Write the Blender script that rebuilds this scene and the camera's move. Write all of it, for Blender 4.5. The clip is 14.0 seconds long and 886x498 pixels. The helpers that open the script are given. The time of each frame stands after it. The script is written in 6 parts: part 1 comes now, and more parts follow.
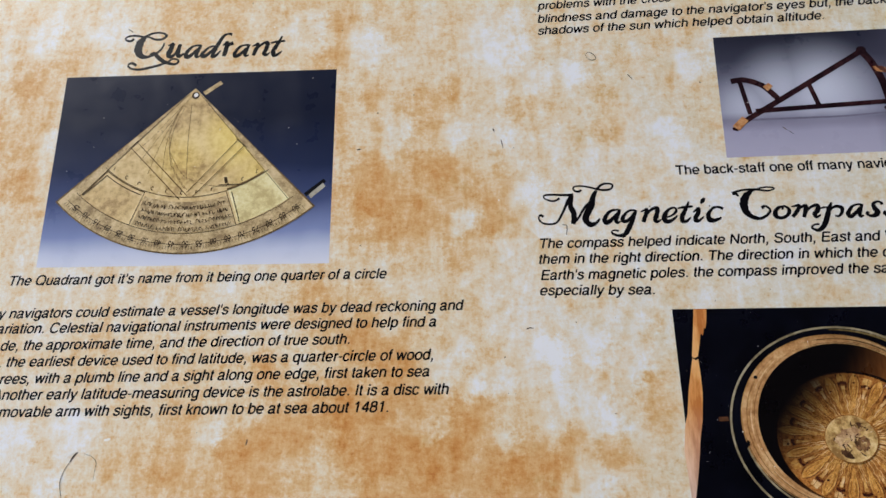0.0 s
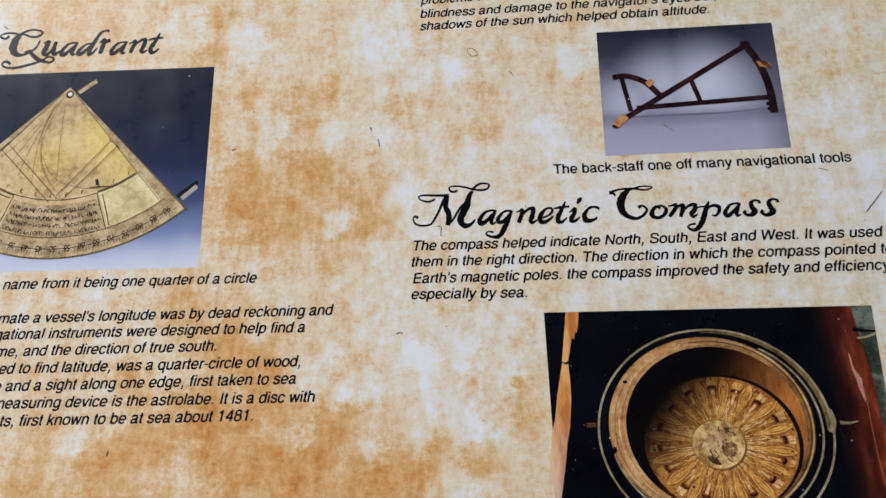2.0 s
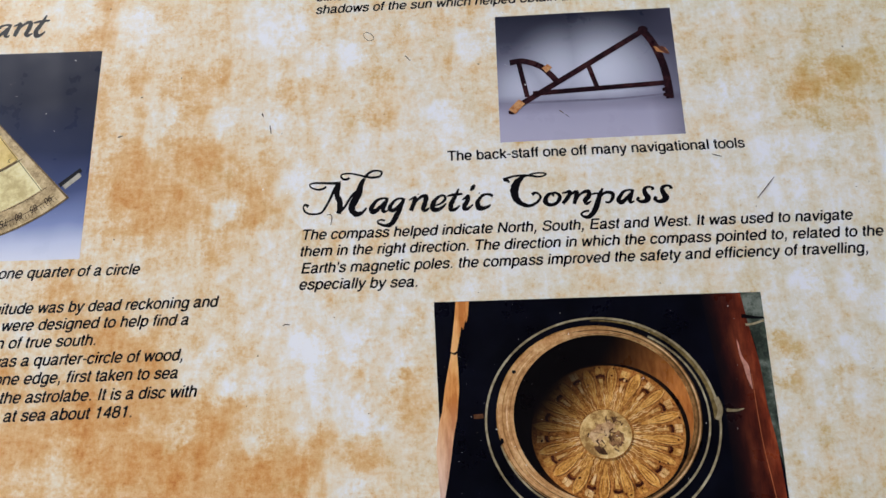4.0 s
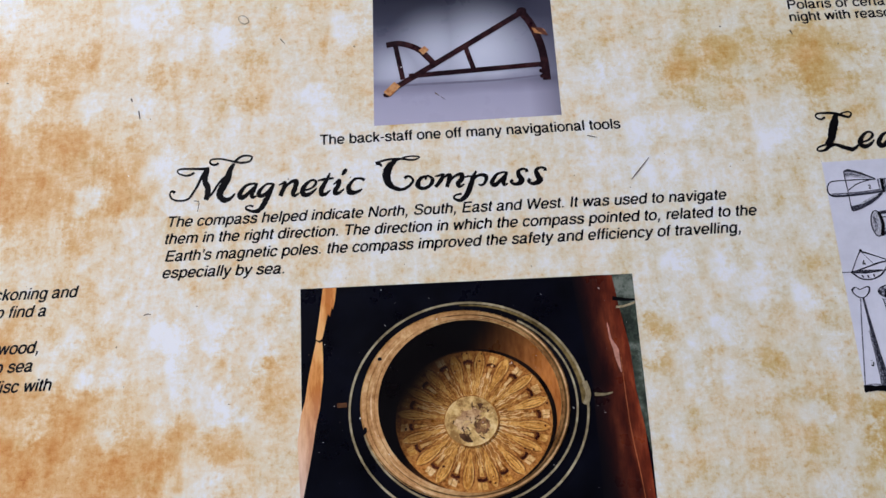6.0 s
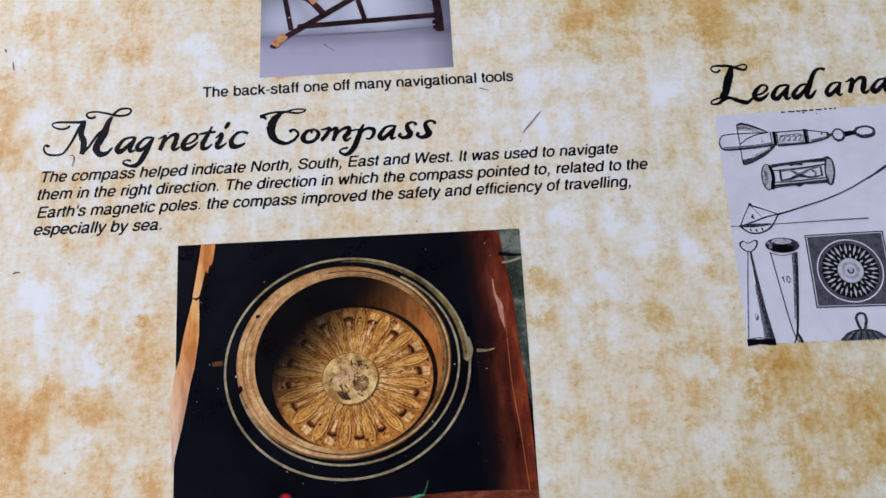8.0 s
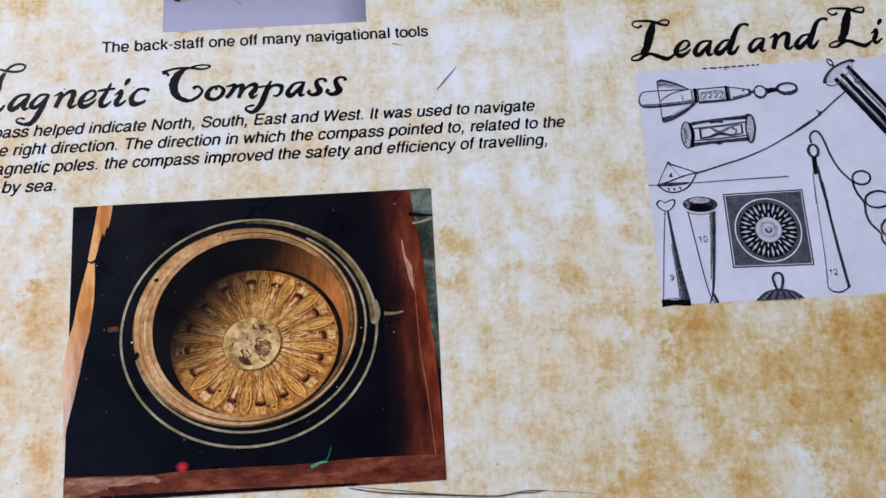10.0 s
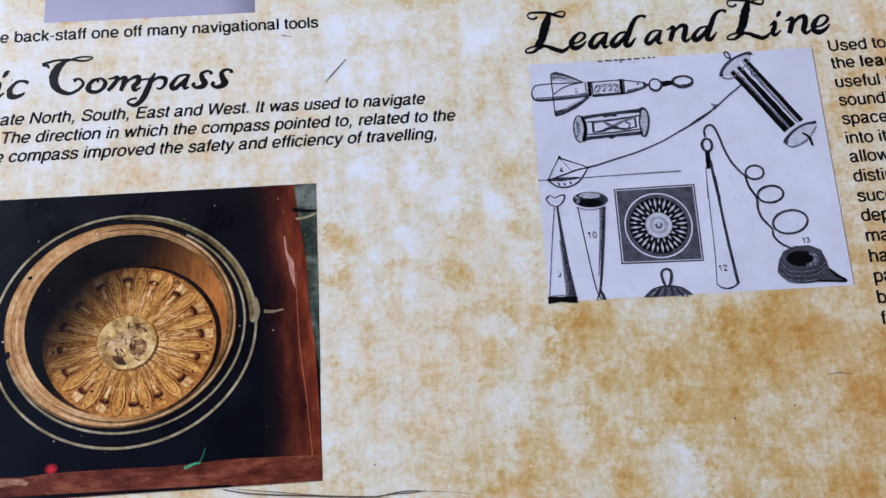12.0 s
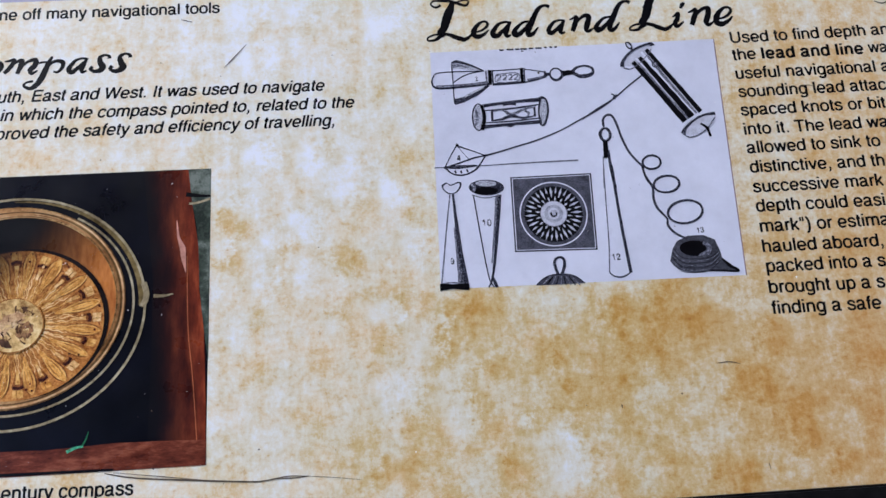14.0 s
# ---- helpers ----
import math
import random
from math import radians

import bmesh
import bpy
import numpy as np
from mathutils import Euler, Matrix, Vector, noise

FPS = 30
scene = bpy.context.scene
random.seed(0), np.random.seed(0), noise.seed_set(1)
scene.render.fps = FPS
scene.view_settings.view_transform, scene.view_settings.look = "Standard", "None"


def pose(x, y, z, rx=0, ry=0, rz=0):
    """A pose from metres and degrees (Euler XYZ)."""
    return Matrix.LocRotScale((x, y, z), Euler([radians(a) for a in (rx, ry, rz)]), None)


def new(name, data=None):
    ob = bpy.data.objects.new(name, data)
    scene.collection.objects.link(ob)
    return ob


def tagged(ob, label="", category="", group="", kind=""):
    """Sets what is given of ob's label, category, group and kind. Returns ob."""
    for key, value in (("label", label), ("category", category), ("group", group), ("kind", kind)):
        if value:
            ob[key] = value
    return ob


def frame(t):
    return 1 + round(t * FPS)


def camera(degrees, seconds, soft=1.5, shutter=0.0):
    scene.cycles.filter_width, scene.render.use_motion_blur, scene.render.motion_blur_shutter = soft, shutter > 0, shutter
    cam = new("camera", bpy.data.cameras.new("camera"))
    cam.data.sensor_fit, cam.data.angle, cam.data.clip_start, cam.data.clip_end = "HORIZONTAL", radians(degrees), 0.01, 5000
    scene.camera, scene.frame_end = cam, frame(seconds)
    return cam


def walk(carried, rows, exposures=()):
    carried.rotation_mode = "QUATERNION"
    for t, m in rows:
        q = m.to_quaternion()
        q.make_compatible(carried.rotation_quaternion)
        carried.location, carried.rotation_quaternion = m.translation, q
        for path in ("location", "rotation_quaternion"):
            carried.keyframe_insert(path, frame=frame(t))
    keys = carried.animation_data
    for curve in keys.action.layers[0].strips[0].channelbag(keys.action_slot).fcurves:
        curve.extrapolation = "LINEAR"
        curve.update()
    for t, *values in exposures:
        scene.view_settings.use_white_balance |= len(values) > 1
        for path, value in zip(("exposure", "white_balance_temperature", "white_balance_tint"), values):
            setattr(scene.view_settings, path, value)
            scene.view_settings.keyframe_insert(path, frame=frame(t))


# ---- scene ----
cam = camera(69.64, 14.0)

# The sign is a reading board that slopes up away from the reader; its print is laid out
# in the board's own plane: x along the text, y up the slope, z out of the face.
HEIGHT, SLOPE = 0.95, 35.0
PANEL = pose(0, 0, HEIGHT, SLOPE, 0, 0) @ Matrix.Scale(1.2, 4)  # the print is laid out at 1 : 1.2
PATH = [  # seconds, place over the board, yaw, pitch, roll
    (0.0, -0.02306, -0.08999, 0.32720, 18.205, -74.646, -18.899),
    (0.5, -0.00357, -0.08823, 0.32516, 19.223, -74.688, -19.996),
    (1.0, 0.00879, -0.08602, 0.32255, 19.185, -74.998, -20.098),
    (1.5, 0.02392, -0.08418, 0.31950, 18.337, -75.105, -19.405),
    (2.0, 0.03922, -0.08405, 0.31404, 16.792, -75.280, -17.974),
    (2.5, 0.05004, -0.08684, 0.31163, 15.301, -75.328, -16.676),
    (3.0, 0.06301, -0.08675, 0.30624, 13.389, -75.760, -14.930),
    (5.5, 0.11886, -0.09126, 0.29542, 5.994, -76.094, -8.281),
    (6.0, 0.13762, -0.09746, 0.28968, 4.436, -75.506, -7.041),
    (6.5, 0.14844, -0.10073, 0.28516, 3.372, -75.610, -6.139),
    (7.0, 0.16169, -0.10355, 0.28249, 1.777, -75.851, -4.659),
    (7.5, 0.17119, -0.10661, 0.28110, 0.293, -76.317, -3.189),
    (8.0, 0.18196, -0.11068, 0.27781, -1.436, -76.988, -1.516),
    (10.5, 0.22549, -0.12180, 0.26535, -8.408, -78.383, 4.976),
    (11.0, 0.23849, -0.12190, 0.26535, -9.346, -78.617, 5.859),
    (11.5, 0.25006, -0.12153, 0.26353, -10.306, -78.774, 6.733),
    (12.0, 0.26061, -0.12178, 0.26217, -10.962, -78.732, 7.418),
    (12.5, 0.27147, -0.12290, 0.26226, -11.914, -78.638, 8.420),
    (13.0, 0.28008, -0.12396, 0.26259, -12.833, -78.707, 9.470),
    (13.5, 0.29009, -0.12741, 0.26290, -13.351, -78.689, 10.127),
    (14.0, 0.30246, -0.12956, 0.26252, -13.669, -78.702, 10.584),
]
EXPOSURES = [(0.0, 0.56, 6350, 10), (3.0, 0.67, 6330, 10), (6.5, 0.80, 6110, 13), (8.2, 0.84, 6080, 13), (11.0, 0.97, 5750, 13), (14.0, 0.99, 5720, 13)]
walk(cam, [(t, pose(0, 0, HEIGHT, SLOPE, 0, 0) @ pose(1.2 * x, 1.2 * y, 1.2 * z, 90 + pitch, 0, yaw) @ pose(0, 0, 0, 0, 0, roll))
           for t, x, y, z, yaw, pitch, roll in PATH], EXPOSURES)

# ---- light: open sky with thin cloud ----
world = bpy.data.worlds.new("sky")
scene.world = world
world.use_nodes = True
wn = world.node_tree
sky = wn.nodes.new("ShaderNodeTexSky")
sky.sky_type, sky.sun_disc = "NISHITA", False
SUN_UP, SUN_ROUND = 45.0, 302.0
sky.sun_elevation, sky.sun_rotation = radians(SUN_UP), radians(SUN_ROUND)
sky.air_density, sky.dust_density = 1.0, 2.0
back = wn.nodes["Background"]
back.inputs["Strength"].default_value = 0.15
wn.links.new(sky.outputs[0], back.inputs[0])
sun = new("sun", bpy.data.lights.new("sun", "SUN"))
sun.data.energy, sun.data.angle, sun.data.color = 2.9, radians(22), (1.0, 0.98, 0.95)
sun.matrix_world = pose(0, 0, 6, 90 - SUN_UP, 0, 180 - SUN_ROUND)
scene.view_settings.exposure = 0.0


# ---- materials ----
def srgb(r, g, b):
    return tuple(((c / 255 + 0.055) / 1.055) ** 2.4 if c > 10 else c / 3294.6 for c in (r, g, b)) + (1.0,)


class Mat:
    """A small builder of node materials; coordinates are the board's own metres."""

    def __init__(self, name, rough=0.42, spec=0.15, metal=0.0):
        self.m = bpy.data.materials.new(name)
        self.m.use_nodes = True
        self.t = self.m.node_tree
        self.b = self.t.nodes["Principled BSDF"]
        self.b.inputs["Roughness"].default_value = rough
        self.b.inputs["Specular IOR Level"].default_value = spec
        self.b.inputs["Metallic"].default_value = metal
        self.co = self.n("ShaderNodeTexCoord").outputs["Object"]

    def n(self, kind, **inputs):
        node = self.t.nodes.new(kind)
        for k, v in inputs.items():
            self.put(node.inputs[k], v)
        return node

    def put(self, socket, v):
        if isinstance(v, bpy.types.NodeSocket):
            self.t.links.new(v, socket)
        else:
            socket.default_value = v

    def stretch(self, sx, sy, sz=1.0):
        node = self.n("ShaderNodeMapping", Vector=self.co)
        node.inputs["Scale"].default_value = (sx, sy, sz)
        return node.outputs[0]

    def noise(self, scale, detail=4.0, rough=0.6, at=None, distortion=0.0):
        return self.n("ShaderNodeTexNoise", Vector=at or self.co, Scale=scale, Detail=detail, Roughness=rough,
                      Distortion=distortion).outputs[0]

    def math(self, op, a, b=0.0, c=0.0):
        node = self.n("ShaderNodeMath")
        node.operation = op
        for s, v in zip(node.inputs, (a, b, c)):
            self.put(s, v)
        return node.outputs[0]

    def ramp(self, value, *stops):
        node = self.n("ShaderNodeValToRGB", Fac=value)
        e = node.color_ramp.elements
        while len(e) < len(stops):
            e.new(0.5)
        for el, (p, c) in zip(e, stops):
            el.position, el.color = p, c
        return node.outputs[0]

    def mix(self, fac, a, b, kind="MIX"):
        node = self.n("ShaderNodeMix")
        node.data_type, node.blend_type = "RGBA", kind
        self.put(node.inputs[0], fac)
        self.put(node.inputs[6], a)
        self.put(node.inputs[7], b)
        return node.outputs[2]

    def axis(self, k):
        return self.n("ShaderNodeSeparateXYZ", Vector=self.co).outputs[k]

    def near(self, x, y, r, amount=1.0, at=None, inner=0.0):
        """amount at the place (mm), falling smoothly to nothing at r mm."""
        node = self.n("ShaderNodeVectorMath")
        node.operation = "DISTANCE"
        self.put(node.inputs[0], at or self.co)
        node.inputs[1].default_value = (x / 1000, y / 1000, 0)
        fall = self.n("ShaderNodeMapRange", Value=node.outputs["Value"])
        fall.interpolation_type = "SMOOTHSTEP"
        for k, v in (("From Min", inner * r / 1000), ("From Max", r / 1000), ("To Min", amount), ("To Max", 0.0)):
            fall.inputs[k].default_value = v
        return fall.outputs[0]

    def ranged(self, value, a, b, to_a=0.0, to_b=1.0):
        node = self.n("ShaderNodeMapRange", Value=value)
        for k, v in (("From Min", a), ("From Max", b), ("To Min", to_a), ("To Max", to_b)):
            node.inputs[k].default_value = v
        return node.outputs[0]

    def bump(self, height, strength=0.2, distance=0.0003):
        node = self.n("ShaderNodeBump", Height=height, Strength=strength, Distance=distance)
        self.t.links.new(node.outputs[0], self.b.inputs["Normal"])

    def done(self, colour):
        self.put(self.b.inputs["Base Color"], colour)
        return self.m


def laminate(mat):
    """The satin skin over the print: faint ripple and uneven gloss."""
    mat.bump(mat.noise(900, 2), 0.05, 0.0001)
    mat.put(mat.b.inputs["Roughness"], mat.ranged(mat.noise(60, 4), 0.3, 0.7, 0.25, 0.37))


# Warm stains and bleached patches of the parchment print: x, y, radius.
WARM_A = [
    (-90.3, 45.4, 11.2), (-93, 83.7, 5.9), (-63.3, 44.5, 6.3), (-45.9, 88.6, 5.2),
    (-77, 15.3, 21.6), (-96.3, 32.3, 12.7), (-58.7, 78.6, 16), (-24.6, 29.9, 10.7),
    (-21.9, 12.2, 10.5), (-49.2, 40.6, 9.3), (-6.4, 74.5, 7.8), (-115.7, 113.9, 8.5),
    (-155.8, -105.4, 10), (-152.7, -125.6, 11), (-138.4, -102.6, 13.1), (-193.6, -113.8, 8.9),
    (-89.2, -99.8, 17.1), (-104.2, -86.1, 11.6), (-60.8, -107.8, 14), (-74.5, -123.7, 19.4),
    (-38.5, -115.6, 16.5), (-14.2, -124.5, 9.4), (4.8, -120.5, 9.4), (-23.7, -64, 9.9),
    (26.2, -75.5, 4.4), (55.3, -86.4, 10.7), (32.3, -107.5, 8), (-93.6, -51.9, 10.4),
]
WARM_B = [
    (-75.6, -66.5, 14.5), (-277.6, 118.7, 13.9), (-302.6, 104.6, 13.9), (-296.6, 38.8, 11.2),
    (43.7, 82.5, 9.2), (40.7, 60.5, 10.3), (-118.2, -39.7, 13.7), (-143.7, -68.9, 12),
    (321.5, -109.5, 10.5), (331.8, -128.5, 4.6), (362.5, -123.4, 5.1), (363.5, -137.1, 3.7),
    (402.9, -121, 14.2), (411.9, -107.4, 10.8), (422.6, -117.4, 9.6), (438.2, -141.4, 10.6),
    (455.6, -151.4, 13), (458.1, -165, 5.1), (472.8, -174.6, 6.5), (426, -176, 9.2),
    (453, -123.8, 7.7), (489.1, -125.8, 12.1), (486.3, -153.3, 7.6), (338.1, -166.3, 3.6),
    (387.5, -110.8, 7.1), (227.1, -61.9, 5.6), (235.3, -68.3, 4.7), (267.7, -36.4, 6.8),
]
WARM_C = [
    (250.8, -36.9, 5.3), (224.9, -79.8, 5.1), (273.7, -81.1, 6.3), (280.6, -83.8, 3.8),
    (231.7, -51, 3.3), (248.5, -26.5, 5.3), (303.3, -101.6, 7.5), (273.1, -101.1, 5.1),
    (288.9, -167.4, 5.3), (251.1, 65.6, 9.9), (274.5, 73.6, 8.7), (322.7, 77, 10),
    (319.4, 58.3, 9.8), (309.2, 71.4, 8.3), (360.1, 68.3, 6), (-12.7, -110.5, 10.4),
    (7.5, -116, 7.9), (50.2, -77.2, 6.8), (-41.3, -6.7, 9.8), (41.4, -105.8, 5.9),
    (-39.8, -90.2, 7.6),
]
PALE_A = [
    (-92.2, 116.4, 11.7), (-99.2, 124.3, 10.2), (-71.5, 66.9, 7.1), (-42.8, 62.3, 8.2),
    (-24, 61.5, 11.2), (-16.6, 105, 9.6), (-3.4, 26, 8.4), (-19.4, 123.5, 16.2),
    (-40.1, 11.1, 6.7), (-81, 58.7, 9), (2.1, 93.3, 9.5), (-278, -102.9, 12.5),
    (-171.2, -99.9, 6), (-244.6, -97.2, 13.9), (-255.6, -125.1, 7.3), (-49.5, -69.5, 9.2),
    (-40.7, -55.3, 5.2), (-35.3, -78, 6.2), (4.8, -91.7, 8.8), (24.3, -61.6, 5.6),
    (2, -58.6, 4.5), (5.6, -72.6, 3.9), (-19, -102.4, 7.7), (-60.8, -97.1, 7.3),
    (25.2, -91.7, 8.7), (20.7, -122.9, 11.1), (9.4, -80.9, 5.5), (45.8, -70.1, 6),
]
PALE_B = [
    (-299.3, 139.5, 11.3), (-283.7, 66.7, 7.8), (-254.7, 137, 14.7), (-133.5, 130, 14.5),
    (86.5, 99.6, 9.1), (21.2, 95.9, 8.1), (70.7, 59.3, 7.7), (307.4, -111.1, 7.4),
    (309.2, -120.4, 5.1), (291.4, -105.6, 7),
    (344, -149.3, 3.4), (319, -147.8, 8.6), (354.6, -158.6, 9.6),
    (362.6, -169.9, 9.5), (315.1, -138.7, 7.3), (292.4, -137.4, 9.5),
    (236.5, -33.7, 5.3),
    (245.8, -70.1, 5.6), (293.5, -55.2, 7.7), (302.2, -75.3, 6.7), (257.5, -65.8, 6.6),
]
PALE_C = [
    (274.6, -46.8, 12), (241, -88.9, 6.5), (224.8, -73.8, 4.2), (208.7, 61.9, 8.9),
    (255.4, 34.7, 8.7), (339.7, 63.3, 6), (357, 40.7, 8.6), (233.4, 32.9, 8.7),
    (305.3, 40.7, 11.3), (294.8, 26.4, 11.2), (5.9, -59.9, 7), (28.7, -53.3, 5.7),
    (-24, -71.2, 8.2), (27.5, -78.6, 6.6), (49.1, -46.5, 6.3), (85.2, 12, 10.9),
    (238.7, 9.2, 9), (261.5, -36.2, 7.6),
]


BROAD = [  # wide ochre fields behind the stains
    (421.9, -122, 44), (465.8, -147.5, 56), (436.5, -168, 44), (491.6, -125.9, 40), (323.5, -114.3, 20),
    (-180.9, -121.8, 60), (-74.6, -121.1, 58), (-90, -74.9, 50), (-14.1, -123.2, 34), (-71, 31.4, 56), (-295.7, 74.5, 40),
    (273.7, 67.3, 28), (-12.9, -108.1, 34), (326, 64.1, 36),
    (300, -148, 46), (352, -140, 50), (400, -160, 56), (505, -70, 62), (490, 0, 50), (545, -165, 60), (525, -110, 50), (475, -178, 54), (420, -112, 40), (-190, 138, 44), (-110, 130, 36),
]
BLEACHED = [(30, 0, 60), (110, -4, 60), (190, 14, 60), (250, 6, 52), (60, 30, 44), (240, -25, 40), (-5, -60, 40)]  # wide pale fields
WARMTH, BLEACH, FIELD = 0.084, 0.105, 0.076


def parchment():
    p = Mat("parchment_print")

    def warped(size, scale):
        warp = p.n("ShaderNodeTexNoise", Vector=p.co, Scale=scale, Detail=6.0, Roughness=0.72).outputs[1]
        add = p.n("ShaderNodeVectorMath")
        add.operation = "MULTIPLY_ADD"
        p.put(add.inputs[0], warp)
        add.inputs[1].default_value = (size, size, 0)
        off = p.n("ShaderNodeVectorMath")
        off.operation = "SUBTRACT"
        p.put(off.inputs[0], p.co)
        off.inputs[1].default_value = (size / 2, size / 2, 0)
        p.put(add.inputs[2], off.outputs[0])
        return add.outputs[0]

    ragged = warped(0.027, 105.0)
    warm = pale = 0.0
    for x, y, r in WARM_A + WARM_B + WARM_C:
        warm = p.math("ADD", warm, p.near(x, y, 1.55 * r, 1.0, ragged, 0.3))
    for x, y, r in PALE_A + PALE_B + PALE_C:
        pale = p.math("ADD", pale, p.near(x, y, 1.45 * r, 1.0, ragged, 0.3))
    v = p.math("SUBTRACT", p.math("MULTIPLY", p.math("MINIMUM", warm, 1.25), WARMTH), p.math("MULTIPLY", p.math("MINIMUM", pale, 1.2), BLEACH))
    broad = 0.0
    for x, y, r in BROAD:
        broad = p.math("ADD", broad, p.near(x, y, 1.6 * r, 1.0, ragged))
    v = p.math("ADD", v, p.math("MULTIPLY", p.math("MINIMUM", broad, 1.45), FIELD))
    faded = 0.0
    for x, y, r in BLEACHED:
        faded = p.math("ADD", faded, p.near(x, y, 1.4 * r, 1.0, ragged))
    v = p.math("SUBTRACT", v, p.math("MULTIPLY", p.math("MINIMUM", faded, 1.0), 0.05))
    for scale, detail, rough, at, w in ((20, 7, 0.7, None, 0.26), (75, 6, 0.72, None, 0.42), (170, 5, 0.74, None, 0.27),
                                        (1, 5, 0.62, p.stretch(95, 26), 0.36), (1, 5, 0.62, p.stretch(28, 100), 0.18),
                                        (1, 4, 0.6, p.stretch(60, 380), 0.075), (1, 4, 0.6, p.stretch(380, 60), 0.085),
                                        (420, 3, 0.75, None, 0.30)):
        v = p.math("ADD", v, p.math("MULTIPLY", p.math("SUBTRACT", p.noise(scale, detail, rough, at), 0.5), w))
    level = p.math("ADD", v, 0.475)
    orange = p.ramp(level, (0.30, srgb(232, 232, 233)), (0.39, srgb(230, 223, 209)), (0.50, srgb(226, 205, 170)), (0.60, srgb(218, 178, 126)),
                    (0.73, srgb(206, 148, 84)), (0.86, srgb(184, 110, 50)))
    golden = p.ramp(level, (0.30, srgb(229, 230, 235)), (0.39, srgb(225, 222, 212)), (0.50, srgb(217, 206, 178)), (0.60, srgb(206, 180, 128)),
                    (0.73, srgb(192, 148, 76)), (0.87, srgb(166, 114, 46)))
    drift = p.math("MULTIPLY", p.math("SUBTRACT", p.noise(12, 3), 0.5), 0.4)
    fleck = p.math("MULTIPLY", p.math("SUBTRACT", p.noise(55, 5, 0.65), 0.5), 0.75)  # the two inks lie unevenly over one another
    share = p.ranged(p.math("ADD", p.axis(0), p.math("ADD", drift, fleck)), 0.02, 0.34)
    share = p.math("MULTIPLY", share, p.ranged(p.axis(0), 0.39, 0.50, 1.0, 0.35))
    colour = p.mix(share, orange, golden)
    rust = p.math("MULTIPLY", p.ranged(p.noise(420, 3, 0.6), 0.62, 0.72), p.ranged(p.math("ADD", v, 0.5), 0.42, 0.62))
    laminate(p)
    return p.done(p.mix(p.math("MULTIPLY", rust, 0.22), colour, srgb(160, 88, 40)))


def printed(name, colour, spread=0.12, scale=300.0, rough=0.38):
    """A printed tone that wavers a little in lightness."""
    p = Mat(name, rough)
    n = p.math("ADD", p.math("MULTIPLY", p.noise(scale, 5, 0.7), 0.6), p.math("MULTIPLY", p.noise(scale / 6, 4), 0.4))
    lo = tuple(c * (1 - 2.2 * spread) for c in colour[:3]) + (1,)
    hi = tuple(min(1, c * (1 + 2.2 * spread)) for c in colour[:3]) + (1,)
    laminate(p)
    return p.done(p.ramp(n, (0.3, lo), (0.7, hi)))


def patched(name, low, mid, high, scale=60.0, rough=0.38, at=(1, 1)):
    """A printed tone in three mottled colours."""
    p = Mat(name, rough)
    c = p.stretch(at[0], at[1])
    n = p.math("ADD", p.math("MULTIPLY", p.noise(scale, 5, 0.65, c), 0.65), p.math("MULTIPLY", p.noise(scale * 6, 4, 0.7, c), 0.35))
    laminate(p)
    return p.done(p.ramp(n, (0.41, low), (0.5, mid), (0.59, high)))


M_PARCHMENT = parchment()
M_INK = printed("black_ink", srgb(10, 9, 13), 0.1)
M_LINE = patched("engraving_ink", srgb(14, 14, 22), srgb(34, 34, 46), srgb(104, 104, 118), 1400)
M_GREY = patched("engraving_grey", srgb(44, 44, 54), srgb(92, 92, 104), srgb(176, 176, 190), 1500)
M_FADE = patched("engraving_pale_grey", srgb(112, 112, 122), srgb(168, 168, 178), srgb(204, 204, 216), 1500)
M_WHITE = printed("engraving_paper", srgb(208, 208, 221), 0.06, 45)
M_SCRATCH = printed("scratch_dirt", srgb(88, 76, 64), 0.5, 1200, 0.7)
M_CHIP = printed("pale_chip", srgb(235, 232, 225), 0.05, 400, 0.6)
M_FRAME = Mat("black_frame_paint", 0.45)
M_FRAME.bump(M_FRAME.noise(700, 3), 0.15)
M_FRAME = M_FRAME.done(M_FRAME.ramp(M_FRAME.noise(120, 5), (0.3, srgb(14, 14, 15)), (0.75, srgb(30, 29, 29))))
M_PAVING = Mat("ground_concrete", 0.85)
M_PAVING.bump(M_PAVING.noise(90, 4), 0.5, 0.004)
M_PAVING = M_PAVING.done(M_PAVING.ramp(M_PAVING.noise(6, 8, 0.7), (0.3, (0.20, 0.195, 0.185, 1)), (0.7, (0.30, 0.29, 0.28, 1))))

# Unseen roof and walls, added to darken reflections and steer the daylight.
M_ADDED_ROOF = Mat("added_roof_dark", 0.7)
M_ADDED_ROOF = M_ADDED_ROOF.done(M_ADDED_ROOF.ramp(M_ADDED_ROOF.noise(1, 5, 0.6, M_ADDED_ROOF.stretch(2, 30)), (0.3, (0.03, 0.02, 0.014, 1)), (0.7, (0.075, 0.052, 0.035, 1))))
M_ADDED_WALL = Mat("added_wall_grey", 0.9)
M_ADDED_WALL.bump(M_ADDED_WALL.noise(60, 4), 0.2, 0.002)
M_ADDED_WALL = M_ADDED_WALL.done(M_ADDED_WALL.ramp(M_ADDED_WALL.noise(3, 6), (0.3, (0.3, 0.29, 0.28, 1)), (0.7, (0.4, 0.39, 0.37, 1))))

# ---- building helpers (millimetres in the board's plane) ----
LAYER = 0.035


def link(name, verts, faces, mat, parent, label=""):
    me = bpy.data.meshes.new(name)
    me.from_pydata([(x / 1000, y / 1000, z / 1000) for x, y, z in verts], [], faces)
    me.materials.append(mat)
    me.update()
    ob = new(name, me)
    ob.parent = parent
    return tagged(ob, label)


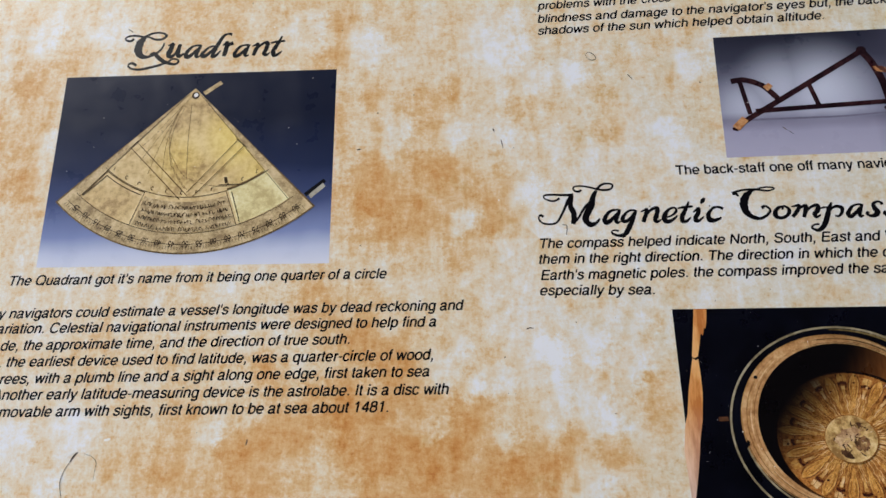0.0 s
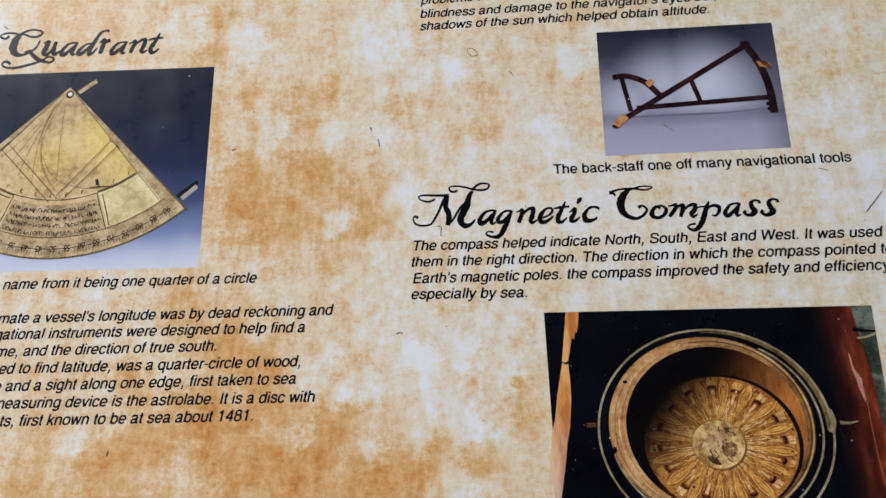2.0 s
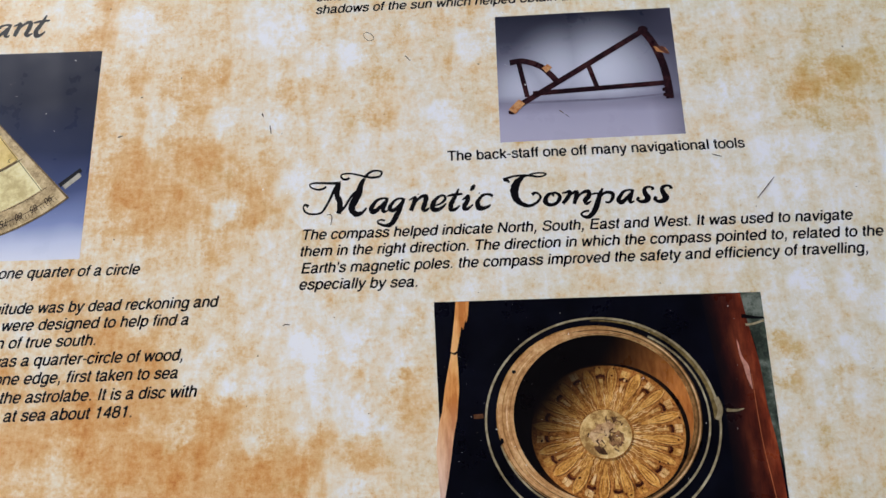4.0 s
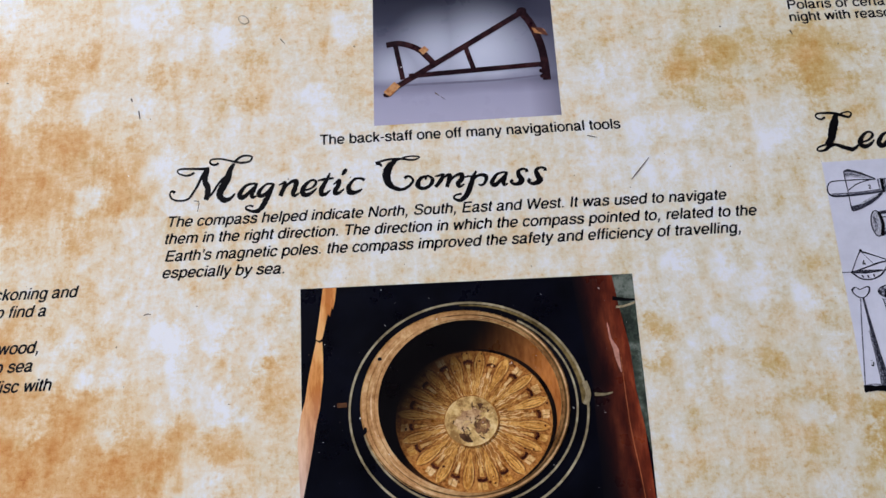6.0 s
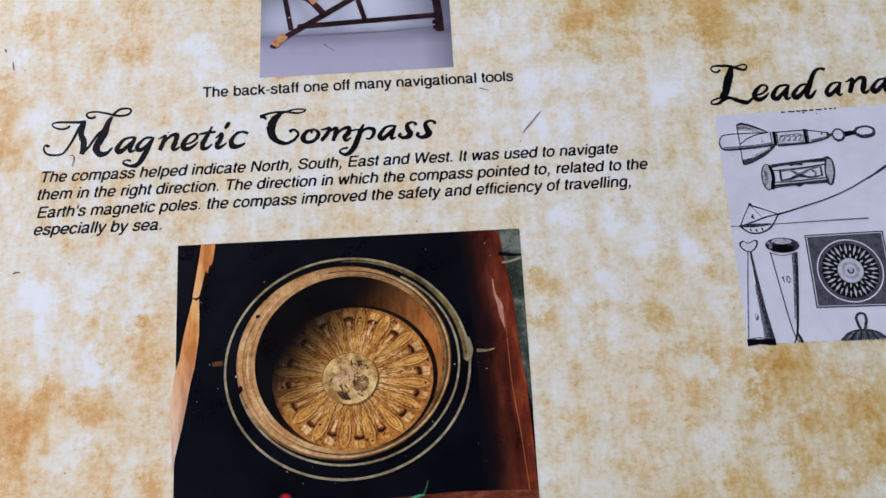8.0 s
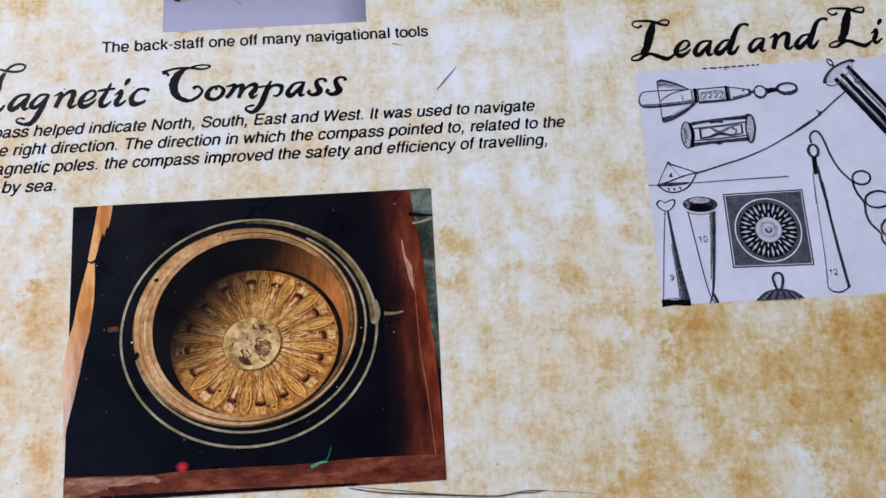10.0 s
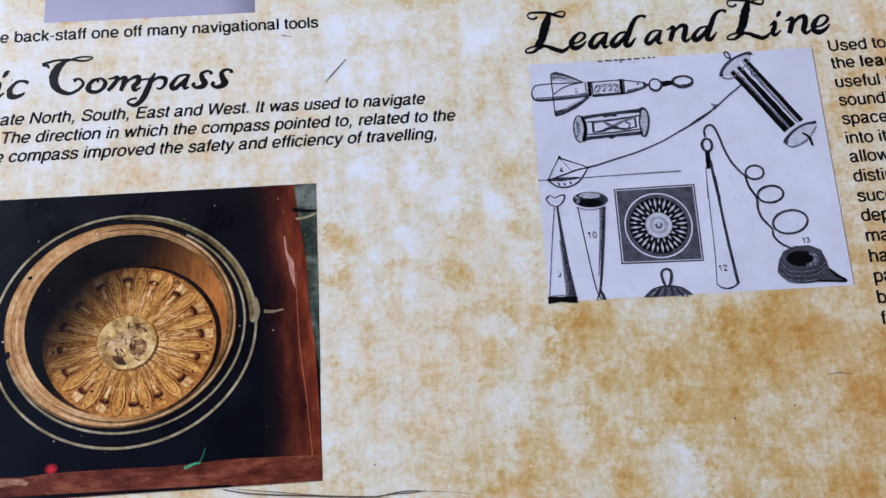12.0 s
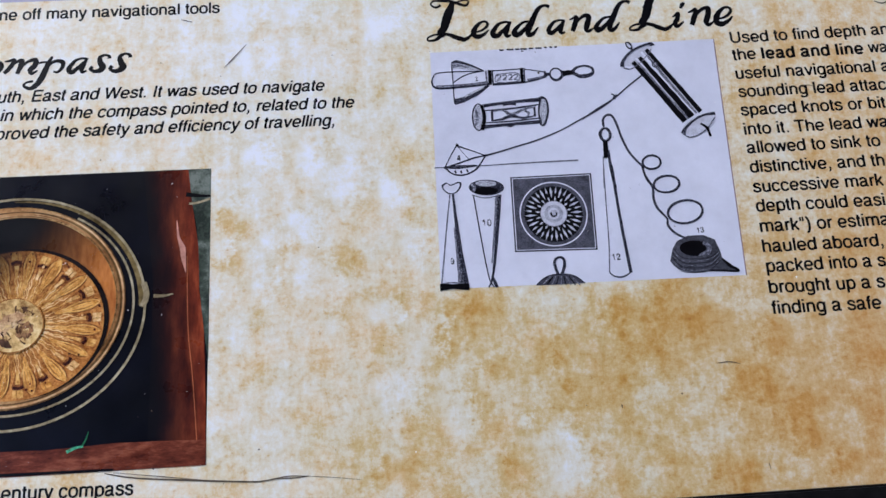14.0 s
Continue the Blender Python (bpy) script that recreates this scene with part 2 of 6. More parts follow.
class Sheet:
    """Gathers flat printed shapes into one mesh; each new shape lies a hair above the last."""

    def __init__(self, layer):
        self.z, self.v, self.f = layer * LAYER, [], []

    def add(self, pts, faces):
        k = len(self.v)
        self.v += [(x, y, self.z) for x, y in pts]
        self.f += [tuple(i + k for i in f) for f in faces]
        self.z += 0.002
        return self

    def poly(self, pts):
        area = sum(a[0] * b[1] - b[0] * a[1] for a, b in zip(pts, pts[1:] + pts[:1]))
        pts = pts if area > 0 else pts[::-1]
        return self.add(pts, [tuple(range(len(pts)))])

    def disc(self, x, y, rx, ry, a0=0, a1=360, turn=0, n=56):
        pts = oval(x, y, rx, ry, a0, a1, turn, n)
        if a1 - a0 >= 360:
            pts = pts[:-1]
        return self.poly(pts)

    def band(self, outer, inner):
        n = len(outer)
        return self.add(outer + inner, [(i, i + 1, n + i + 1, n + i) for i in range(n - 1)])

    def ring(self, x, y, rx, ry, w, a0=0, a1=360, turn=0, n=96):
        return self.band(oval(x, y, rx + w / 2, ry + w / 2, a0, a1, turn, n), oval(x, y, rx - w / 2, ry - w / 2, a0, a1, turn, n))

    def stroke(self, pts, w, w1=None, smooth=True):
        """A pen stroke through the points."""
        path = smoothed(pts) if smooth and len(pts) > 2 else dense(pts)
        left, right, n = [], [], len(path)
        for i, (x, y) in enumerate(path):
            a, b = path[max(i - 1, 0)], path[min(i + 1, n - 1)]
            d = math.atan2(b[1] - a[1], b[0] - a[0])
            h = (w + (w1 - w) * i / (n - 1) if w1 is not None else w) / 2
            left.append((x - h * math.sin(d), y + h * math.cos(d)))
            right.append((x + h * math.sin(d), y - h * math.cos(d)))
        return self.band(right, left)

    def brush(self, pts, swell):
        """A stroke whose width runs through the values of swell, with a slightly ragged edge."""
        path = smoothed(pts)
        left, right, n = [], [], len(path)
        for i, (x, y) in enumerate(path):
            a, b = path[max(i - 1, 0)], path[min(i + 1, n - 1)]
            d = math.atan2(b[1] - a[1], b[0] - a[0])
            f = i / (n - 1) * (len(swell) - 1)
            j = min(int(f), len(swell) - 2)
            h = (swell[j] + (swell[j + 1] - swell[j]) * (f - j)) / 2
            l_, r_ = (h * (1 + 0.22 * noise.noise((x * 0.8, y * 0.8, z))) for z in (3, 9))
            left.append((x - l_ * math.sin(d), y + l_ * math.cos(d)))
            right.append((x + r_ * math.sin(d), y - r_ * math.cos(d)))
        return self.band(right, left)

    def part(self, name, mat, parent, label=""):
        return link(name, self.v, self.f, mat, parent, label)


def oval(x, y, rx, ry, a0=0, a1=360, turn=0, n=56):
    c, s = math.cos(radians(turn)), math.sin(radians(turn))
    out = []
    for i in range(n + 1):
        a = radians(a0 + (a1 - a0) * i / n)
        u, v = rx * math.cos(a), ry * math.sin(a)
        out.append((x + u * c - v * s, y + u * s + v * c))
    return out


def dense(pts):
    out = []
    for a, b in zip(pts, pts[1:]):
        out += [(a[0] + (b[0] - a[0]) * k / 8, a[1] + (b[1] - a[1]) * k / 8) for k in range(8)]
    return out + [pts[-1]]


def smoothed(pts, n=8):
    p = [pts[0]] + list(pts) + [pts[-1]]
    out = []
    for i in range(1, len(p) - 2):
        for k in range(n):
            t = k / n
            out.append(tuple(0.5 * (2 * p[i][j] + (p[i + 1][j] - p[i - 1][j]) * t
                                    + (2 * p[i - 1][j] - 5 * p[i][j] + 4 * p[i + 1][j] - p[i + 2][j]) * t * t
                                    + (3 * p[i][j] - p[i - 1][j] - 3 * p[i + 1][j] + p[i + 2][j]) * t ** 3) for j in (0, 1)))
    return out + [pts[-1]]


def box(name, x0, x1, y0, y1, z0, z1, mat, parent, label="", bevel=0.8):
    bm = bmesh.new()
    bmesh.ops.create_cube(bm, size=1)
    for v in bm.verts:
        v.co = ((x0 + x1) / 2 + v.co.x * (x1 - x0), (y0 + y1) / 2 + v.co.y * (y1 - y0), (z0 + z1) / 2 + v.co.z * (z1 - z0))
        v.co /= 1000
    if bevel:
        bmesh.ops.bevel(bm, geom=bm.edges[:], offset=bevel / 1000, segments=2, affect="EDGES")
    me = bpy.data.meshes.new(name)
    bm.to_mesh(me)
    bm.free()
    me.materials.append(mat)
    ob = new(name, me)
    ob.parent = parent
    return tagged(ob, label)


# ---- a floor, plus an unseen dark roof and two plain walls added to shape light, open to the north and west ----
bm = bmesh.new()
bmesh.ops.create_grid(bm, x_segments=40, y_segments=40, size=600)
me = bpy.data.meshes.new("ground")
bm.to_mesh(me)
bm.free()
me.materials.append(M_PAVING)
tagged(new("ground", me), "grey concrete ground under the reading board", "ground", kind="structure")
for n_, b_, m_, l_ in (("ceiling", (-1200, 5000, -4000, 740, 2700, 2850), M_ADDED_ROOF, "dark stained timber ceiling"),
                       ("wall_south", (-1200, 5000, -4200, -4000, -20, 2850), M_ADDED_WALL, "plain grey plaster wall"),
                       ("wall_east", (5000, 5200, -4200, 740, -20, 2850), M_ADDED_WALL, "plain grey plaster wall")):
    tagged(box(n_, *b_, m_, None, l_, 4), category=n_.split("_")[0], kind="structure")

# ---- the reading board ----
sign = tagged(new("information_sign"), "weathered parchment-print information sign about old navigation instruments", "sign")
sign.matrix_world = PANEL
X0, X1, Y0, Y1 = -520, 720, -183.3, 440
box("board", X0 - 12, X1 + 12, Y0 - 12, Y1 + 12, -8, 0, M_PARCHMENT, sign, "mottled cream and ochre parchment-print board", 0)
for n_, b_ in (("frame_rail", (X0 - 34, X1 + 34, Y0 - 34, Y0)), ("frame_rail", (X0 - 34, X1 + 34, Y1, Y1 + 34)),
               ("frame_stile", (X0 - 34, X0, Y0 + 0.5, Y1 - 0.5)), ("frame_stile", (X1, X1 + 34, Y0 + 0.5, Y1 - 0.5))):
    box(n_, *b_, -14, 1.5, M_FRAME, sign, "black painted metal frame")
for x_ in (-300, 480):
    leg = box("post", x_ - 40, x_ + 40, 0, 80, 0, 1000, M_FRAME, sign, "black painted metal post", 2)
    for v in leg.data.vertices:
        p = Vector((v.co.x, v.co.y, 0))
        top = v.co.z > 0.5
        w = PANEL @ Vector((p.x, p.y + 0.1, -0.016))
        v.co = PANEL.inverted() @ (w if top else Vector((w.x, w.y, 0.0)))

# ---- text: a plain grotesque drawn stroke by stroke (thousandths of the em) ----
ADVANCE = {"a": 556, "b": 556, "c": 500, "d": 556, "e": 556, "f": 278, "g": 556, "h": 556, "i": 222, "j": 222, "k": 500, "l": 222,
           "m": 833, "n": 556, "o": 556, "p": 556, "q": 556, "r": 333, "s": 500, "t": 278, "u": 556, "v": 500, "w": 722, "x": 500,
           "y": 500, "z": 500, "A": 667, "C": 722, "E": 667, "I": 278, "N": 722, "P": 667, "Q": 778, "S": 667, "T": 611, "U": 722,
           "W": 944, ".": 278, ",": 278, "'": 191, '"': 355, "-": 333, ")": 333}


def ring_of(cx, cy, rx, ry, a0=0, a1=360, square=2.35):
    """A round of the grotesque: an oval with slightly squared shoulders."""
    out = []
    for i in range(29):
        a = radians(a0 + (a1 - a0) * i / 28)
        c, d = math.cos(a), math.sin(a)
        out.append((cx + rx * math.copysign(abs(c) ** (2 / square), c), cy + ry * math.copysign(abs(d) ** (2 / square), d)))
    return out


def bend(*pts):
    return smoothed(pts, 5)


def bar(x0, y0, x1, y1):
    return [(x0, y0), (x1, y1)]


# The pen's way through each letter, in thousandths of the em.
ARCH = bend((0, 330), (28, 425), (98, 483), (172, 494), (262, 478), (322, 420), (338, 325))
PEN = {
    "a": [bend((82, 368), (105, 450), (180, 492), (262, 497), (345, 482), (396, 425), (402, 340)), bar(402, 350, 402, 120),
          bend((402, 130), (408, 66), (446, 38), (526, 40)),
          bend((402, 300), (330, 275), (215, 258), (118, 220), (78, 145), (102, 62), (180, 28), (270, 36), (358, 92), (402, 185))],
    "b": [bar(100, 0, 100, 718), ring_of(292, 262, 183, 234)],
    "c": [ring_of(258, 262, 186, 234, 24, 336)],
    "d": [bar(457, 0, 457, 718), ring_of(264, 262, 187, 234)],
    "e": [ring_of(278, 262, 196, 234, -4, 324), bar(84, 250, 474, 250)],
    "f": [bar(134, 0, 134, 560), bend((134, 540), (138, 625), (180, 672), (262, 676)), bar(14, 486, 255, 486)],
    "g": [ring_of(264, 264, 182, 232), bar(457, 523, 457, -10), bend((457, 10), (446, -100), (390, -158), (280, -178), (170, -162), (95, -92))],
    "h": [bar(107, 0, 107, 718), [(x + 111, y) for x, y in ARCH], bar(449, 340, 449, 0)],
    "i": [bar(111, 0, 111, 523), bar(111, 620, 111, 718)],
    "j": [bar(111, 523, 111, -95), bend((111, -75), (106, -140), (62, -172), (-16, -172)), bar(111, 620, 111, 718)],
    "k": [bar(107, 0, 107, 718), bar(125, 195, 440, 523), bar(225, 300, 452, 0)],
    "l": [bar(111, 0, 111, 718)],
    "m": [bar(107, 0, 107, 523), [(x * 0.92 + 109, y) for x, y in ARCH], bar(419, 340, 419, 0),
          [(x * 0.92 + 419, y) for x, y in ARCH], bar(729, 340, 729, 0)],
    "n": [bar(107, 0, 107, 523), [(x + 111, y) for x, y in ARCH], bar(449, 340, 449, 0)],
    "o": [ring_of(278, 262, 201, 234)],
    "p": [bar(100, -207, 100, 523), ring_of(292, 262, 183, 234)],
    "q": [bar(457, -207, 457, 523), ring_of(264, 262, 187, 234)],
    "r": [bar(119, 0, 119, 523), bend((119, 310), (150, 415), (215, 472), (332, 480))],
    "s": [bend((418, 372), (388, 452), (320, 490), (242, 497), (148, 478), (96, 408), (118, 335), (200, 296), (308, 264), (398, 222), (424, 146),
               (392, 70), (322, 34), (240, 27), (142, 44), (90, 94), (72, 164))],
    "t": [bar(126, 668, 126, 120), bend((126, 140), (135, 68), (180, 40), (257, 40)), bar(14, 486, 250, 486)],
    "u": [bar(110, 523, 110, 185), [(557 - x - 111, 523 - y) for x, y in ARCH], bar(447, 523, 447, 0)],
    "v": [bar(52, 523, 250, 4), bar(448, 523, 250, 4)],
    "w": [bar(56, 523, 204, 4), bar(204, 4, 361, 515), bar(361, 515, 518, 4), bar(518, 4, 668, 523)],
    "x": [bar(60, 523, 440, 0), bar(440, 523, 60, 0)],
    "y": [bar(53, 523, 252, 0), bar(447, 523, 254, 0), bend((262, 20), (218, -95), (175, -158), (110, -175), (40, -164))],
    "z": [bar(45, 481, 430, 481), bar(415, 480, 80, 42), bar(38, 42, 462, 42)],
    "A": [bar(58, 0, 332, 712), bar(610, 0, 336, 712), bar(150, 235, 520, 235)],
    "C": [ring_of(372, 359, 282, 332, 30, 330)],
    "E": [bar(131, 0, 131, 718), bar(131, 676, 612, 676), bar(131, 375, 578, 375), bar(131, 42, 618, 42)],
    "I": [bar(139, 0, 139, 718)],
    "N": [bar(121, 0, 121, 718), bar(601, 0, 601, 718), bar(125, 695, 597, 22)],
    "P": [bar(131, 0, 131, 718), bar(131, 676, 420, 676), ring_of(410, 512, 168, 164, 90, -90), bar(131, 348, 420, 348)],
    "Q": [ring_of(389, 359, 305, 332), bar(470, 165, 705, -25)],
    "S": [bend((566, 498), (532, 608), (440, 664), (325, 674), (202, 655), (128, 592), (122, 502), (178, 432), (300, 390), (430, 355), (538, 300),
               (577, 206), (540, 102), (450, 52), (335, 44), (206, 66), (122, 134), (95, 230))],
    "T": [bar(305, 0, 305, 676), bar(14, 676, 597, 676)],
    "U": [bar(123, 718, 123, 265), ring_of(361, 275, 238, 235, 180, 360), bar(599, 718, 599, 265)],
    "W": [bar(60, 718, 252, 4), bar(252, 4, 472, 708), bar(472, 708, 692, 4), bar(692, 4, 884, 718)],
    ".": [bar(139, 0, 139, 104)], ",": [bar(139, 0, 139, 104), bend((158, 40), (152, -70), (92, -165))],
    "'": [bar(95, 718, 95, 480)], '"': [bar(105, 718, 105, 480), bar(250, 718, 250, 480)],
    "-": [bar(44, 276, 289, 276)], ")": [bend((60, 735), (172, 560), (212, 265), (172, -40), (60, -205))],
    "0": [ring_of(278, 348, 196, 320)], "1": [bar(303, 0, 303, 703), bend((108, 545), (222, 566), (292, 690))],
    "2": [bend((85, 480), (115, 608), (200, 665), (285, 668), (398, 630), (455, 522), (420, 410), (300, 290), (155, 170), (88, 60)), bar(56, 42, 510, 42)],
    "3": [bend((85, 520), (115, 620), (200, 668), (290, 668), (400, 630), (435, 530), (400, 420), (290, 375), (230, 372)),
          bend((230, 380), (330, 375), (430, 320), (465, 210), (430, 100), (330, 40), (240, 30), (140, 65), (75, 180))],
    "4": [bar(390, 0, 390, 703), bar(385, 690, 62, 205), bar(36, 205, 525, 205)],
    "5": [bar(480, 660, 150, 660), bar(155, 675, 112, 330), bend((112, 345), (200, 420), (290, 440), (400, 400), (458, 300), (455, 180), (400, 80), (280, 30), (160, 50), (82, 150))],
    "6": [ring_of(285, 225, 188, 195), bend((450, 555), (390, 640), (290, 665), (180, 600), (112, 450), (94, 300), (97, 220))],
    "7": [bar(46, 660, 510, 660), bend((500, 650), (350, 430), (250, 200), (215, 0))],
    "8": [ring_of(278, 520, 168, 150), ring_of(278, 208, 196, 180)],
}
PEN["9"] = [[(556 - x, 703 - y) for x, y in q] for q in PEN["6"]]
WEIGHT = {".": 116, "'": 100, '"': 100, "-": 104, ",": 92}
FACE = {}


def letter(ch, bold):
    """Vertices and faces of one letter, one em high: each stroke a ribbon, a hair above the last."""
    if (ch, bold) not in FACE:
        verts, faces = [], []
        for j, path in enumerate(PEN[ch]):
            h = (168 if bold else WEIGHT.get(ch, 136) if not (ch == "," and j == 0) else 116) / 2000
            n, k = len(path), len(verts)
            for i, (x, y) in enumerate(path):
                p, q = path[max(i - 1, 0)], path[min(i + 1, n - 1)]
                if path[0] == path[-1] or math.dist(path[0], path[-1]) < 1:
                    p, q = path[(i - 1) % (n - 1)], path[(i + 1) % (n - 1)]
                d = math.atan2(q[1] - p[1], q[0] - p[0])
                # level strokes are a little thinner than upright ones
                g = h * (1.0 - 0.12 * abs(math.cos(d)))
                verts += [(x / 1000 + g * math.sin(d), y / 1000 - g * math.cos(d), j * 0.003), (x / 1000 - g * math.sin(d), y / 1000 + g * math.cos(d), j * 0.003)]
            faces += [(k + 2 * i, k + 2 * i + 2, k + 2 * i + 3, k + 2 * i + 1) for i in range(n - 1)]
        adv = ADVANCE.get(ch, 556) / 1000 + (0.045 if bold else 0)
        FACE[ch, bold] = (verts, faces, adv)
    return FACE[ch, bold]


def text_line(words, x0, y0, x1, y1, cap, style, bow=0.0, parent=None, mat=None, name="text_line", layer=1):
    """One line of the body type, black on the board; i italic, b bold, r upright; bow opens the spacing along the line."""
    verts, faces, pen = [], [], 0.0
    for ch in words:
        if ch == " ":
            pen += 0.278
            continue
        pts, fs, adv = letter(ch, style == "b")
        k = len(verts)
        verts += [(pen + x + (0.2 * y if style == "i" else 0.0), y, z) for x, y, z in pts]
        faces += [tuple(i + k for i in f) for f in fs]
        pen += adv
    xs = [v[0] for v in verts]
    lo, hi, em = min(xs), max(xs), cap / 0.718
    width = math.hypot(x1 - x0, y1 - y0)
    c, d = (x1 - x0) / width, (y1 - y0) / width
    out = []
    for x, y, z in verts:
        f = (x - lo) / (hi - lo)
        along = f * width + 4 * bow * f * (1 - f)
        out.append((x0 + along * c - y * em * d, y0 + along * d + y * em * c, layer * LAYER + z))
    return link(name, out, faces, mat or M_INK, parent or sign, "line of black printed text" if name == "text_line" else "")


text_line("The Quadrant got it's name from it being one quarter of a circle", -294.2, -20.1, -81.1, -19.9, 5.45, 'i', 2.0)
text_line("y navigators could estimate a vessel's longitude was by dead reckoning and", -297.9, -38.5, -40.1, -37.5, 5.45, 'i', 2.9)
text_line('ariation. Celestial navigational instruments were designed to help find a', -296.9, -46.9, -54.7, -45.9, 5.45, 'i', 2.3)
text_line('de, the approximate time, and the direction of true south.', -292.9, -56.1, -99.9, -54.4, 5.45, 'i', 1.0)
text_line(', the earliest device used to find latitude, was a quarter-circle of wood,', -292.6, -64.9, -56.3, -62.8, 5.45, 'i', 1.9)
text_line('rees, with a plumb line and a sight along one edge, first taken to sea', -290.3, -73.9, -58.1, -71.2, 5.45, 'i', 2.4)
text_line('Another early latitude-measuring device is the astrolabe. It is a disc with', -293.2, -82.3, -48.2, -80.1, 5.45, 'i', 3.0)
text_line('movable arm with sights, first known to be at sea about 1481.', -287.6, -91.1, -78.8, -88.7, 5.45, 'i', 1.1)
text_line('problems with the', 4.1, 137.9, 61.1, 138.5, 5.25, 'i')
text_line('cross', 63.6, 138.6, 80.2, 138.9, 5.25, 'i')
text_line("blindness and damage to the navigator's eyes but,", 3.9, 129.2, 166.1, 130.2, 5.25, 'i')
text_line('the back staff', 168.8, 130.2, 212.4, 130.7, 5.25, 'i')
text_line('shadows of the sun which helped obtain altitude.', 3.8, 121.4, 161.6, 122.3, 5.25, 'i')
text_line('The back-staff one off many navigational tools', 73.3, 33.2, 221.3, 33.9, 5.25, 'r')
text_line('The compass helped indicate North, South, East and West. It was used to navigate', 0.3, -5.5, 267.1, -5.2, 5.25, 'i', 0.3)
text_line('them in the right direction. The direction in which the compass pointed to, related to the', -0.7, -13.9, 279.9, -13.6, 5.25, 'i')
text_line("Earth's magnetic poles. the compass improved the safety and efficiency of travelling,", -0.1, -22.5, 270.9, -21.6, 5.25, 'i', -0.3)
text_line('especially by sea.', -0.9, -30.5, 57.0, -30.9, 5.25, 'i')
text_line('night with reasona', 312.8, 87.6, 371.9, 87.4, 5.25, 'r')
text_line('Polaris or certa', 313.1, 94.7, 361.9, 94.2, 5.25, 'r')
text_line('four', 313.6, 103.2, 325.4, 103.3, 5.25, 'r')
text_line('Used to find depth an', 451.8, 10.5, 527.1, 12.3, 5.55, 'r')
text_line('the', 451.7, 1.9, 462.7, 2.4, 5.55, 'r')
text_line('lead and line', 465.2, 2.3, 513.4, 3, 5.55, 'b')
text_line('wa', 515.6, 3.4, 524.9, 3.4, 5.55, 'r')
text_line('useful navigational a', 451.7, -7.1, 524.1, -6, 5.55, 'r')
text_line('sounding lead attac', 451.6, -15.9, 520.7, -15, 5.55, 'r')
text_line('spaced knots or bit', 451.4, -24.7, 518.6, -23.7, 5.55, 'r')
text_line('into it. The lead wa', 451.6, -33.8, 518.1, -32.7, 5.55, 'r')
text_line('allowed to sink to', 451.5, -42.4, 512.8, -41.6, 5.55, 'r')
text_line('distinctive, and th', 451.5, -51.3, 512.9, -50.8, 5.55, 'r')
text_line('successive mark', 451.5, -60.3, 510.6, -59.8, 5.55, 'r')
text_line('depth could easi', 451.5, -69, 509.5, -68.8, 5.55, 'r')
text_line('mark") or estima', 451.9, -78, 509.8, -77.6, 5.55, 'r')
text_line('hauled aboard,', 451.6, -86.9, 505.1, -86.7, 5.55, 'r')
text_line('packed into a s', 451.9, -95.5, 504.7, -95.5, 5.55, 'r')
text_line('brought up a s', 451.6, -104.5, 502.6, -104.6, 5.55, 'r')
text_line('finding a safe', 451.6, -113.3, 499.2, -113.5, 5.55, 'r')
text_line('th', 129.6, -167.6, 135.0, -167.7, 5.15, 'r')
text_line('century compass', 137.1, -167.6, 190.4, -168.7, 5.15, 'r')

# ---- headings in a swash italic hand ----
GLYPH = {}
GLYPH['M'] = [([(2.3, 3.4), (0.8, 4.4), (-0.2, 3.3), (0.4, 1.1), (2.5, -0.3), (5.8, -0.7), (9.0, 0.1), (11.5, 3.6), (13.6, 7.8), (15.3, 11.7), (17.2, 15.1)], (1.11, 0.56, 0.74, 0.74, 0.93, 1.3)),
    ([(11.2, 13.7), (9.2, 12.4), (6.4, 12.3), (3.5, 13.5), (2.7, 14.8), (4.3, 15.7), (8.0, 15.7), (12.7, 15.4), (16.0, 15.3), (18.5, 15.4)], (0.84, 0.74, 0.46, 0.74, 0.93, 1.11)),
    ([(17.7, 15.5), (17.1, 12.6), (16.6, 9.1), (18.1, 5.6), (18.3, 2.2), (17.5, -0.9)], (1.3, 1.86, 1.86, 2.04, 1.49)),
    ([(17.5, -0.7), (20.4, 2.1), (23.0, 6.4), (25.1, 9.2), (27.4, 10.5)], (0.74, 0.84, 0.93, 1.3)),
    ([(30.6, 17.3), (28.8, 13.9), (27.9, 10.0), (26.0, 6.2), (24.5, 2.9), (24.6, 0.5), (26.5, -1.4), (28.8, -1.2), (30.9, 0.6), (31.7, 1.8)], (1.11, 2.04, 2.6, 2.41, 2.23, 1.86, 0.93, 0.65)),
    ([(22.9, 18.0), (21.5, 17.1), (19.6, 17.4), (18.6, 18.9), (19.8, 20.1), (23.7, 20.1), (28.0, 19.1), (31.3, 18.1), (35.0, 17.5), (38.3, 18.1), (39.4, 20.1), (37.7, 21.1), (34.9, 21.0), (32.6, 19.8), (30.6, 17.6)], (0.93, 0.74, 0.56, 0.74, 0.84, 0.65, 0.84, 1.02))]
GLYPH['a'] = [([(8.8, 6.1), (6.5, 6.6), (3.3, 5.9), (1.1, 3.6), (0.0, 1.3), (0.7, -0.2), (2.4, 0.2), (4.3, 2.0), (6.8, 4.8)], (0.83, 0.83, 1.48, 1.85, 1.48, 0.74)),
    ([(8.1, 6.5), (6.8, 3.3), (5.9, 0.9), (6.5, -0.5), (8.3, 0.2)], (0.92, 1.48, 1.57, 1.11, 0.46))]
